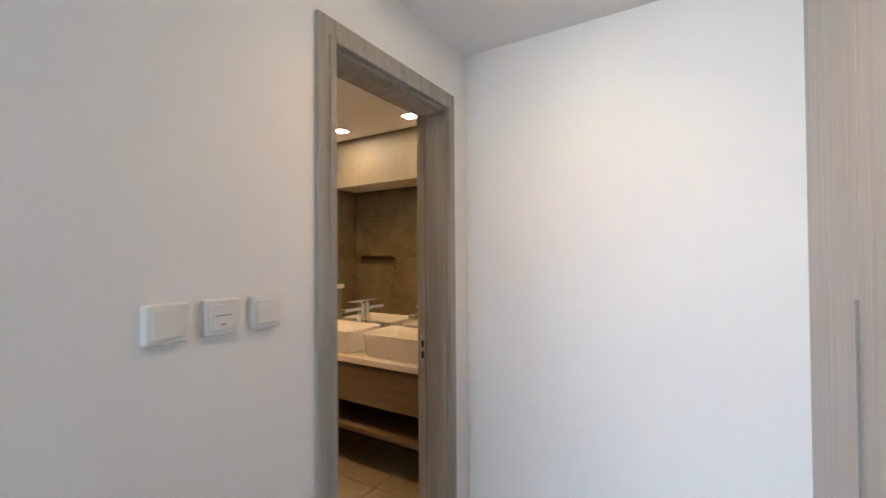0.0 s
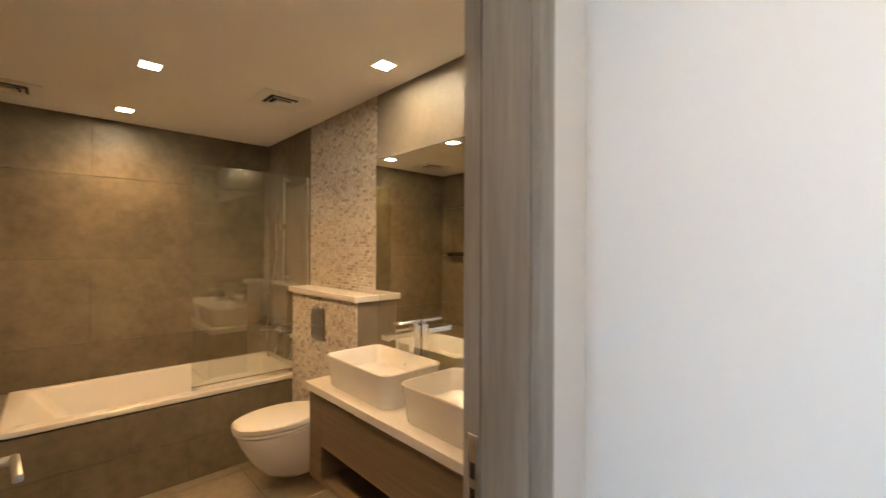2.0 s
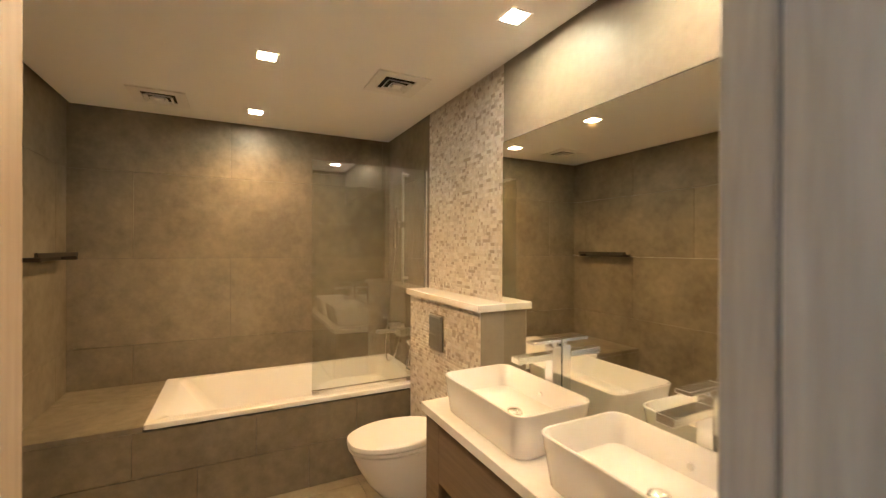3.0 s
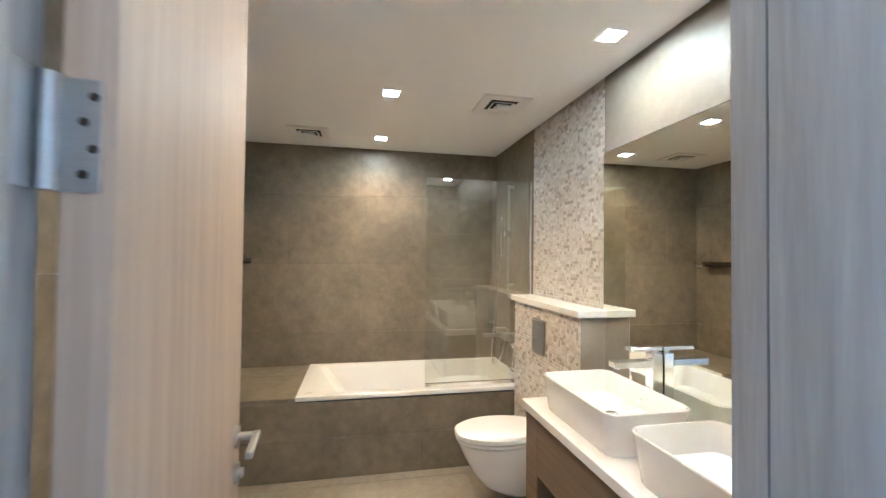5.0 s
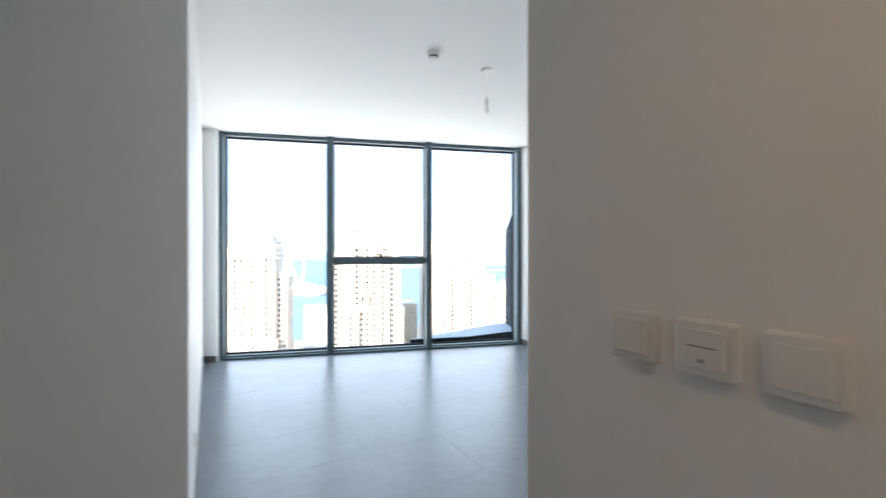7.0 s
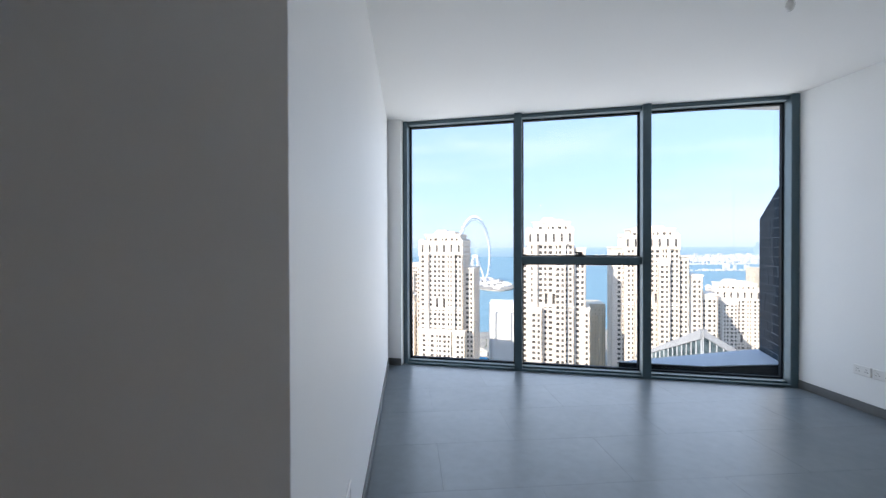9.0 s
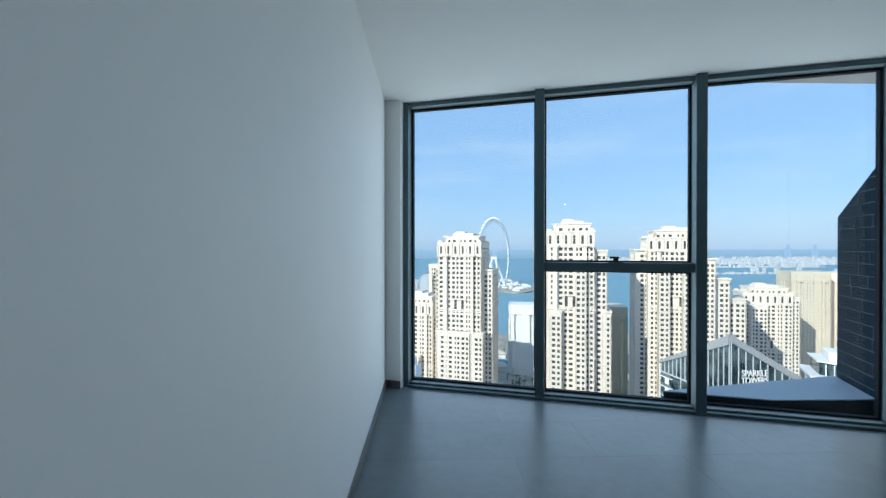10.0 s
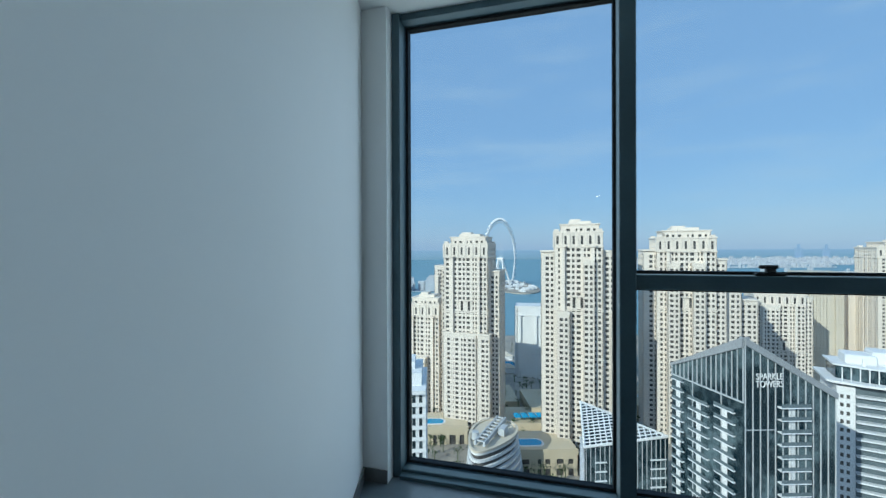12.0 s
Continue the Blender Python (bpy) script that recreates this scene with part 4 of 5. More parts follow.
def along(P, zp, Q, zq, outward, n0=0.0):
    """Place boxes on an upright face from P to Q: x runs along it, y points out of it."""
    run = Q - P
    ex = Vector((run.x, run.y, 0)).normalized()
    ey = Vector((outward.x, outward.y, 0)) - ex * ex.dot(outward)
    ey.normalize()
    m = Matrix(((ex.x, ey.x, 0, P.x), (ex.y, ey.y, 0, P.y), (0, 0, 1, 0), (0, 0, 0, 1)))
    return m, run.length


def prism_tower(dist):
    """Glass tower: a frontal face and a receding one, sloping metal roof edges, fins, and white balconies."""
    A = Vector((spot_at(1191, dist * 1.24), EYE_O[1] - dist * 1.24, 0))
    M = Vector((spot_at(1322, dist), EYE_O[1] - dist, 0))
    B = Vector((spot_at(1490, dist), EYE_O[1] - dist, 0))
    za, zm, zb = height_at(648, dist * 1.24), height_at(603, dist), height_at(704, dist)
    C, D = B + Vector((0, -30, 0)), A + Vector((-14, -12, 0))
    t = thing("glass_tower", "dark glass tower with sloping metal roof and white balconies", "tower", at=(M.x, M.y, GROUND))
    O = Matrix.Translation((-M.x, -M.y, -GROUND))
    b = bmesh.new()
    plan = ((A, za - 1), (M, zm - 1), (B, zb - 1), (C, zb - 6), (D, za - 4))
    lo = [b.verts.new(O @ Vector((p.x, p.y, GROUND))) for p, z in plan]
    hi = [b.verts.new(O @ Vector((p.x, p.y, z))) for p, z in plan]
    for i in range(5):
        j = (i + 1) % 5
        b.faces.new((lo[i], lo[j], hi[j], hi[i]))
    b.faces.new(hi)
    part("glass_body", b, CURTAIN, t, "dark reflecting curtain glass, with reflection patches painted in")
    left, L = along(A, za, M, zm, Vector((1, 0.3, 0)))
    right, R = along(M, zm, B, zb, Vector((0, 1, 0)))
    # roof edges: a deep tapered one over the receding face, an even one over the front
    for m, n, z0, z1, d0, d1 in ((left, L, za, zm, 0.9, 3.0), (right, R, zm, zb, 2.2, 1.9)):
        b = bmesh.new()
        loft(b, [[(0, v, z0), (0, v, z0 - d0), (n, v, z1 - d1), (n, v, z1)] for v in (-2.0, 0.8)])
        bmesh.ops.transform(b, matrix=O @ m, verts=b.verts)
        part("roof_edge", b, ROOF_EDGE, t, "sloping grey metal roof edge")
    for m, n, z0, z1, count, base in ((left, L, za - 0.9, zm - 3.0, 15, -43.7), (right, R, zm - 2.2, zb - 1.9, 12, -200)):
        for i in range(count + 1):
            u = 0.2 + (n - 0.4) * i / count
            b = bmesh.new()
            box(b, u - 0.09, u + 0.09, 0.0, 0.32, GROUND if base < -100 or i % 6 == 5 else base, z0 + (z1 - z0) * u / n, m=O @ m)
            part("fin", b, METAL_R, t, "pale metal fin")
    b = bmesh.new()      # string course where the balconies begin
    box(b, 0.1, L, 0.02, 0.5, -44.1, -43.7, m=O @ left)
    box(b, 0.1, R * 0.34, 0.02, 0.34, -51.9, -51.75, m=O @ right)
    part("floor_lines", b, METAL_R, t)
    spans = [(left, L * 0.02, L * 0.20, -45.2, 3.45), (left, L * 0.28, L * 0.57, -49.5, 3.45), (left, L * 0.65, L * 0.90, -48.0, 3.45), (right, R * 0.36, R * 0.685, -45.0, 3.65)]
    for m, u0, u1, top, step in spans:
        deep = 1.5 if m is right else 0.75
        for i in range(14):
            z = top - step * i
            b = bmesh.new()
            box(b, u0, u1, 0.0, deep, z - 0.32, z, m=O @ m)
            slab = part("balcony", b, BALCONY, t, "white balcony slab")
            b = bmesh.new()
            box(b, u0 + 0.05, u1 - 0.05, deep - 0.09, deep - 0.03, z, z + 1.05, m=O @ m)
            part("balustrade", b, BALUSTRADE, slab, "grey glass balustrade")
        c = u0 + (u1 - u0) * 0.48
        b = bmesh.new()
        box(b, c - 0.9, c + 0.9, 0.01, 0.22, top - 14 * step, top, m=O @ m)
        part("balcony_wall", b, WHITE_R, t)
    for i, word in enumerate(("SPARKLE", "TOWERS")):
        cu = bpy.data.curves.new("lettering", 'FONT')
        cu.body, cu.size, cu.extrude, cu.offset, cu.align_x = word, 2.7, 0.12, 0.0, 'CENTER'
        cu.materials.append(WHITE_R)
        o = new("lettering", cu)
        o.parent = t
        x = spot_at(1363.5, dist)
        o.matrix_local = O @ Matrix.Translation((x, M.y + 1.0, height_at(678 + 13.5 * i, dist))) @ Matrix.Rotation(math.pi, 4, 'Z') @ Matrix.Rotation(radians(90), 4, 'X') @ Matrix.Diagonal((0.76, 1, 1, 1))
        o["label"] = "white building-name lettering"


BALCONY = material("pale_balcony", (0.84, 0.85, 0.86), (0.78, 0.79, 0.80), rough=0.7, scale=0.3, fine=3, bump=0.0)
ROOF_EDGE = material("grey_roof_metal", (0.34, 0.355, 0.365), (0.29, 0.30, 0.31), rough=0.5, scale=0.3, fine=3, bump=0.0)
prism_tower(118)


def balcony_tower(name, label, px0, px1, top, dist, depth, turn):
    x0, x1 = spot_at(px0, dist), spot_at(px1, dist)
    w, z1 = abs(x1 - x0), height_at(top, dist)
    t = thing(name, label, "tower", at=((x0 + x1) / 2, EYE_O[1] - dist - depth / 2, GROUND))
    t.rotation_euler = (0, 0, radians(turn))
    H = z1 - GROUND
    b = bmesh.new()
    box(b, -w / 2, w / 2, -depth / 2, depth / 2, 0, H)
    part("glazing", b, CURTAIN, t)
    b = bmesh.new()
    for i in range(22):
        z = H - 1 - i * 3.3
        box(b, -w / 2 - 0.6, w / 2 + 0.6, -depth / 2 - 0.6, depth / 2 + 1.6, z - 0.3, z)
        box(b, -w / 2 - 0.65, w / 2 + 0.65, depth / 2 + 1.45, depth / 2 + 1.65, z, z + 0.8)
    for i in range(6):
        c = -w / 2 + w * i / 5
        box(b, c - 0.5, c + 0.5, depth / 2, depth / 2 + 0.7, 0, H - 1)
    part("balconies", b, WHITE_R, t, "white balcony bands")
    b = bmesh.new()
    box(b, -w * 0.42, w * 0.42, -depth * 0.4, depth * 0.4, H, H + 4)
    box(b, -w * 0.2, w * 0.1, -depth * 0.2, depth * 0.2, H + 4, H + 6.5)
    box(b, -w * 0.55, w * 0.55, -depth * 0.55, depth * 0.62, H - 0.8, H + 0.3)
    part("roof", b, WHITE_R, t)



def terrace_tower(dist):
    """White tower: plain end wall with small windows, balcony bands, and a stepped roof with canopies."""
    X0, XB, X1 = spot_at(1491, dist), spot_at(1516, dist), spot_at(1720, dist)
    H = height_at(692, dist) - GROUND
    t = thing("white_tower", "white apartment tower with long balcony bands and stepped roof", "tower", at=(X0, EYE_O[1] - dist, GROUND))
    t.rotation_euler = (0, 0, radians(-32))
    w, e = X1 - X0, XB - X0
    b = bmesh.new()
    box(b, e, w, -24, -0.6, 0, H)
    part("glazing", b, BALUSTRADE, t, "grey balcony glazing")
    b = bmesh.new()
    box(b, 0, e, -24, 0, 0, H)
    for c in (0.25, 0.62):
        box(b, e + (w - e) * c - 0.8, e + (w - e) * c + 0.8, -0.6, 0.1, 0, H)
    part("wall", b, WHITE_R, t)
    for k in range(16):
        z = H - 4.6 - k * 3.3
        for u in (0.28, 0.62):
            b = bmesh.new()
            box(b, e * u - 0.5, e * u + 0.5, -0.1, 0.06, z, z + 1.5)
            part("window", b, WINDOWS, t)
    for k in range(16):
        z = H - 3.0 - k * 3.3
        b = bmesh.new()
        box(b, e - 0.2, w, -0.6, 1.5, z - 0.45, z)
        part("balcony", b, BALCONY, t, "white balcony slab")
        b = bmesh.new()
        box(b, e - 0.2, w, 1.4, 1.48, z + 0.75, z + 0.95)
        box(b, e - 0.2, w, 1.42, 1.46, z, z + 0.45)
        for i in range(24):
            u = e - 0.1 + (w - e) * i / 24
            box(b, u - 0.06, u + 0.06, 1.4, 1.48, z, z + 0.75)
        part("railing", b, METAL_R, t)
    b = bmesh.new()
    loft(b, [[(3.4, -20, z), (3.2, 0, z), (1.0, 1.6, z), (-8, 3.6, z), (-20, 4.4, z), (w, 4.4, z), (w, -20, z)] for z in (H + 1.4, H + 2.3)])
    loft(b, [[(0.5, -18, z), (0.4, -3, z), (-8, 0.5, z), (-20, 1.6, z), (w, 1.6, z), (w, -18, z)] for z in (H + 7.6, H + 8.2)])
    part("roof", b, WHITE_R, t, "white curved roof slab")
    b = bmesh.new()
    loft(b, [[(-0.4, -17, z), (-0.5, -4, z), (-8, -0.8, z), (-20, 0.2, z), (w, 0.2, z), (w, -17, z)] for z in (H, H + 7.7)])
    part("penthouse_glazing", b, CURTAIN, t)
    b = bmesh.new()
    for i in range(9):
        u = -1.5 - i * 2.6
        box(b, u - 0.15, u + 0.15, 0.4, 0.9, H + 2.3, H + 7.6)
    part("penthouse_posts", b, WHITE_R, t)
    b = bmesh.new()
    box(b, -3.5, -13, -14, -4, H + 8.2, H + 12.0, 0.5)
    box(b, -12, -26, -16, -6, H + 8.2, H + 13.4, 0.5)
    box(b, -8, -9, -3, -2, H + 8.2, H + 11.0)
    part("roof_house", b, WHITE_R, t)


terrace_tower(160)
balcony_tower("white_tower", "white apartment tower with balconies, seen from above", 688, 748, 690, 120, 20, 0)

# lower glass block, its roof a sloping white lattice that falls from one corner
def lattice_block():
    F = Vector((spot_at(1033, 150), EYE_O[1] - 150, height_at(797, 150)))
    Q = Vector((spot_at(1184, 152), EYE_O[1] - 152, height_at(780, 152)))
    T = Vector((spot_at(1026, 172), EYE_O[1] - 172, height_at(716, 172)))
    t = thing("glass_block", "dark glass block with sloping white lattice roof", "building", at=(F.x, F.y, GROUND))
    O = Matrix.Translation((-F.x, -F.y, -GROUND))
    f, q, p = O @ F, O @ Q, O @ T
    plan = (f, q, q + Vector((-2, -22, -4)), p)
    b = bmesh.new()
    lo = [b.verts.new((v.x, v.y, 0)) for v in plan]
    hi = [b.verts.new(v + Vector((0, 0, -0.6))) for v in plan]
    for k in range(4):
        b.faces.new((lo[k], lo[(k + 1) % 4], hi[(k + 1) % 4], hi[k]))
    b.faces.new(hi)
    part("glass_body", b, CURTAIN, t, "dark reflecting curtain glass, with reflection patches painted in")
    n = (q - f).cross(p - f).normalized()
    if n.z < 0:
        n = -n
    b = bmesh.new()
    for k in range(15):
        u = k / 15
        rod(b, f.lerp(p, u) + n * 0.5, q.lerp(p, u) + n * 0.5, 0.26, 4)
        rod(b, f.lerp(q, u) + n * 0.5, p.lerp(q, u) + n * 0.5, 0.26, 4)
    part("roof_lattice", b, WHITE_R, t, "white roof lattice")
    b = bmesh.new()
    rod(b, f, q, 0.5, 6)
    rod(b, f, p, 0.5, 6)
    rod(b, q, p, 0.5, 6)
    part("roof_edge", b, WHITE_R, t)
    for k in range(18):
        e = f.lerp(q, (k + 0.3) / 18)
        b = bmesh.new()
        box(b, e.x - 0.08, e.x + 0.08, e.y, e.y + 0.3, 0, e.z - 0.5)
        part("fin", b, METAL_R, t, "pale metal fin")
    for k in range(12):
        for a, c in ((f.lerp(p, 0.05), f.lerp(p, 0.95)), (f.lerp(q, 0.12), f.lerp(q, 0.26)), (f.lerp(q, 0.78), f.lerp(q, 0.97))):
            z = f.z - 6 - 3.4 * k
            d = (c - a).xy.normalized()
            b = bmesh.new()
            box(b, 0, (c - a).xy.length, -0.55, 0.55, z, z + 0.35, m=Matrix.Translation((a.x, a.y, 0)) @ Matrix.Rotation(math.atan2(d.y, d.x), 4, 'Z'))
            part("balcony", b, BALCONY, t, "white balcony slab")


lattice_block()

# curved low building with terraces
def oval(a, c, z, n=44):
    """A pointed oval outline."""
    out = []
    for k in range(n):
        q = 2 * math.pi * k / n
        x, y = a * math.cos(q), c * math.sin(q) * (1 - 0.35 * math.cos(q))
        out.append((x, y, z))
    return out


t = thing("curved_building", "low white building with curved terraces", "building", at=(spot_at(868, 200), EYE_O[1] - 205, GROUND))
t.rotation_euler = (0, 0, radians(62))
b = bmesh.new()
loft(b, [oval(19, 10, 0), oval(19, 10, 25)])
part("glazing", b, WINDOWS, t)
for k in range(8):
    b = bmesh.new()
    z = 2.2 + k * 3.2
    g = 1.0 + 0.035 * (7 - k)
    loft(b, [oval(19.6 * g, 10.6 * g, z), oval(19.6 * g, 10.6 * g, z + 1.25)])
    part("terrace", b, WHITE_R, t, "white curved terrace band")
b = bmesh.new()
loft(b, [oval(20, 11, 25.8), oval(20, 11, 26.8), oval(18.6, 9.8, 26.8), oval(18.6, 9.8, 26.0)], True, True)
part("roof", b, CREAM2, t, "sand-coloured flat roof")
b = bmesh.new()
for k in (-1, 1):
    box(b, -17, 15, k * 2.2 - 0.5, k * 2.2 + 0.5, 27, 29.2)
for k in range(9):
    box(b, -16 + k * 3.7, -15.4 + k * 3.7, -2.2, 2.2, 28.6, 29.2)
box(b, -6, 0, 4, 7, 26.5, 30)
rod(b, (8, -5, 26.5), (8, -5, 30), 1.8, 20)
part("roof_frame", b, METAL_R, t, "grey roof pergola and plant")

# podiums, pools and canopies between the towers
for px, d, w, dd, h in ((768, 262, 40, 24, 10), (938, 226, 44, 24, 13), (925, 275, 44, 30, 7), (1000, 300, 60, 40, 9), (1150, 300, 60, 40, 10), (840, 320, 60, 40, 6)):
    x, y = spot_at(px, d), EYE_O[1] - d
    t = thing("podium", "low sand-coloured podium building with arches", "building", "podium buildings", at=(x, y, GROUND))
    bw, bg = bmesh.new(), bmesh.new()
    facade(bw, bg, w, dd, 0, h, floor=5, bay=6, pier=3.2, band=2.2)
    box(bw, -w / 2, w / 2, dd / 2 - 0.4, dd / 2, h, h + 1.0)
    part("glazing", bg, WINDOWS, t)
    part("wall", bw, SANDSTONE, t)
    if h < 8:
        continue
    p = thing("swimming_pool", "bright blue swimming pool on a podium", "pool", "pools", at=(x + 2, y + 2, GROUND + h))
    b = bmesh.new()
    loft(b, [rounded(-7, 7, -3.5, 3.5, z, 3.0, 6) for z in (0.0, 0.2)])
    part("water", b, POOL, p)
    b = bmesh.new()
    loft(b, [rounded(-8.2, 8.2, -4.7, 4.7, z, 4.0, 6) for z in (0.0, 0.1)])
    part("rim", b, WHITE_R, p)
t = thing("pool_canopy", "blue fabric canopies over a terrace", "canopy", at=(spot_at(930, 272), EYE_O[1] - 268, GROUND + 7))
b = bmesh.new()
for k in range(4):
    loft(b, [[(k * 5 - 10, -4, 3), (k * 5 - 5.4, -4, 3), (k * 5 - 5.4, 4, 3), (k * 5 - 10, 4, 3)], [(k * 5 - 7.8, -0.2, 4.6), (k * 5 - 7.6, -0.2, 4.6), (k * 5 - 7.6, 0.2, 4.6), (k * 5 - 7.8, 0.2, 4.6)]])
    rod(b, (k * 5 - 7.7, 0, 0), (k * 5 - 7.7, 0, 4.5), 0.15, 6)
part("canopy", b, POOL, t)
for px, d, col in ((893, 395, 0), (897, 402, 1), (890, 440, 0)):
    t = thing("beach_kiosk", "low white and coloured beach buildings", "building", "beach buildings", at=(spot_at(px, d), EYE_O[1] - d, GROUND))
    b = bmesh.new()
    box(b, -8, 8, -5, 5, 0, 5)
    part("wall", b, WHITE_R, t)
    b = bmesh.new()
    loft(b, [[(-9, -6, 5), (9, -6, 5), (9, 6, 5), (-9, 6, 5)], [(-3, -0.5, 8), (3, -0.5, 8), (3, 0.5, 8), (-3, 0.5, 8)]])
    part("roof", b, POOL if col else CREAM2, t)

# observation wheel
wx, wy, R = spot_at(884, 1300), EYE_O[1] - 1300, 122.0
wheel = thing("observation_wheel", "giant white observation wheel by the sea", "ferris wheel", at=(wx, wy, GROUND))
wheel.rotation_euler = (0, 0, radians(57))
hz = height_at(393, 1300) - GROUND - R
b = bmesh.new()
N = 72
for rr, th in ((R, 1.9), (R - 7, 1.1)):
    for i in range(N):
        a0, a1 = 2 * math.pi * i / N, 2 * math.pi * (i + 1) / N
        rod(b, (rr * math.cos(a0), 0, hz + rr * math.sin(a0)), (rr * math.cos(a1), 0, hz + rr * math.sin(a1)), th, 6)
for i in range(N):
    a = 2 * math.pi * i / N
    rod(b, ((R - 7) * math.cos(a), 0, hz + (R - 7) * math.sin(a)), (R * math.cos(a), 0, hz + R * math.sin(a)), 0.9, 5)
part("rim", b, WHITE_R, wheel)
b = bmesh.new()
for i in range(24):
    a = 2 * math.pi * i / 24
    rod(b, (0, 0, hz), ((R - 7) * math.cos(a), 0, hz + (R - 7) * math.sin(a)), 0.16, 4)
part("spokes", b, WHITE_R, wheel)
for s in (-1, 1):
    for u in (-1, 1):
        b = bmesh.new()
        rod(b, (u * 25, s * 22, 4), (0, s * 6, hz), 3.4, 10, 2.4)
        part("leg", b, WHITE_R, wheel)
b = bmesh.new()
rod(b, (0, -10, hz), (0, 10, hz), 5, 20)
part("hub", b, WHITE_R, wheel)

cabin = bpy.data.meshes.new("cabin")
b = bmesh.new()
bmesh.ops.create_uvsphere(b, u_segments=10, v_segments=6, radius=3.6, matrix=Matrix.Diagonal((1, 1.5, 1, 1)))
b.to_mesh(cabin)
b.free()
cabin.materials.append(WHITE_R)
for i in range(48):
    a = 2 * math.pi * i / 48
    c = new("cabin", cabin)
    c.parent = wheel
    c.location = ((R + 5) * math.cos(a), 0, hz + (R + 5) * math.sin(a))

b = bmesh.new()
loft(b, [[(74 * math.cos(2 * math.pi * k / 40), 230 * math.sin(2 * math.pi * k / 40), z) for k in range(40)] for z in (0, 3)])
isl = tagged(part("wheel_island", b, SAND), "artificial island under the observation wheel", "island")
isl.location = (spot_at(900, 1270), EYE_O[1] - 1270, GROUND + 0.3)
rng = random.Random(4)
b = bmesh.new()
for i in range(70):
    a, r = rng.uniform(0, 6.28), math.sqrt(rng.random())
    x, y, h, s = 62 * r * math.cos(a), 200 * r * math.sin(a), rng.uniform(3, 9), rng.uniform(3, 9)
    box(b, x - s, x + s, y - s * 0.7, y + s * 0.7, 0, h)
isb = tagged(part("island_buildings", b, WHITE_R), "low white buildings on the island", "buildings", kind="stuff")
isb.location = (spot_at(900, 1270), EYE_O[1] - 1270, GROUND + 3.0)

# far shore with low white city, and two faint far towers, in haze-paled colours
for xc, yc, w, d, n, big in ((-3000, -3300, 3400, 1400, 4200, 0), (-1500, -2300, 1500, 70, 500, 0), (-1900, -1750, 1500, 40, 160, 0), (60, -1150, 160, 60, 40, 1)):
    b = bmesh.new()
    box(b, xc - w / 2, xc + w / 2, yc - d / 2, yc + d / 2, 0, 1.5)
    o = tagged(part("far_shore", b, FAR_LAND), "low strip of far shore, haze painted in", "shore", "far shores")
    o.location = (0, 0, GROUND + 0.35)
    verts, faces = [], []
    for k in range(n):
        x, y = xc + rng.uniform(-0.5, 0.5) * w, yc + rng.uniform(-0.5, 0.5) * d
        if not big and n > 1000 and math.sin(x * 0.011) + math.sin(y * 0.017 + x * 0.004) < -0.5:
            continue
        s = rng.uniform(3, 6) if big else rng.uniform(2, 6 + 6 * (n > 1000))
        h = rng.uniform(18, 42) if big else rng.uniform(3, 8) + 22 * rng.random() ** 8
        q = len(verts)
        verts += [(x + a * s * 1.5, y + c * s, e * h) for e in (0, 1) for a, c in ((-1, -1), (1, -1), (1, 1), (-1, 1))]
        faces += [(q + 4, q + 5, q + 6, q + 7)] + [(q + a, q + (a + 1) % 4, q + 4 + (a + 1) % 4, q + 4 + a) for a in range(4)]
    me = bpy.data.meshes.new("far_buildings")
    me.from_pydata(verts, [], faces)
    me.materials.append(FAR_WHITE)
    o = tagged(new("far_buildings", me), "low white far-shore buildings, haze painted in", "buildings", kind="stuff")
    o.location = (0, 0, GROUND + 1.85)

# emission carries these towers' distance haze
for px, w, h in ((1421, 72, 142), (1472, 66, 139)):
    o = thing("far_tower", "faint far tower, its haze painted as glow", "tower", "far towers", at=(spot_at(px, 4000), EYE_O[1] - 4000, GROUND))
    for k in range(3):
        b = bmesh.new()
        box(b, -w / 2 + k * w / 3, -w / 2 + (k + 0.85) * w / 3, -8, 8, 0, h * (0.72 + 0.28 * (k == 1)))
        part("wall", b, HAZE2, o)

# palms and planting between the buildings
b = bmesh.new()
for i in range(420):
    x, y = rng.uniform(-150, 90), rng.uniform(-520, -170)
    h, r = rng.uniform(4, 8), rng.uniform(1.2, 2.6)
    for k in range(7):
        a = rng.uniform(0, 6.28)
        c = Vector((x, y, h))
        e = c + Vector((r * math.cos(a), r * math.sin(a), rng.uniform(-0.8, 0.8)))
        s = Vector((-math.sin(a), math.cos(a), 0)) * 0.5
        v = [b.verts.new(q) for q in (c, (c + e) / 2 + s + Vector((0, 0, 0.5)), e, (c + e) / 2 - s + Vector((0, 0, 0.5)))]
        b.faces.new(v)
    box(b, x - 0.2, x + 0.2, y - 0.2, y + 0.2, 0, h)
for i in range(150):
    x, y = spot_at(rng.uniform(730, 1110), 250) + rng.uniform(-6, 6), EYE_O[1] - rng.uniform(205, 345)
    h = rng.uniform(4, 8)
    box(b, x - 0.2, x + 0.2, y - 0.2, y + 0.2, 0, h)
    for k in range(46):
        c = Vector((x, y, h)) + Vector((rng.gauss(0, 1.3), rng.gauss(0, 1.3), rng.gauss(0.6, 0.9)))
        d1 = Vector((rng.uniform(-1, 1), rng.uniform(-1, 1), rng.uniform(-1, 1))).normalized() * 0.55
        d2 = d1.orthogonal().normalized() * 0.4
        b.faces.new([b.verts.new(q) for q in (c - d1, c + d2, c + d1, c - d2)])
pl = tagged(part("palm_planting", b, LEAF), "green palms and planting between the towers", "palms", kind="stuff")
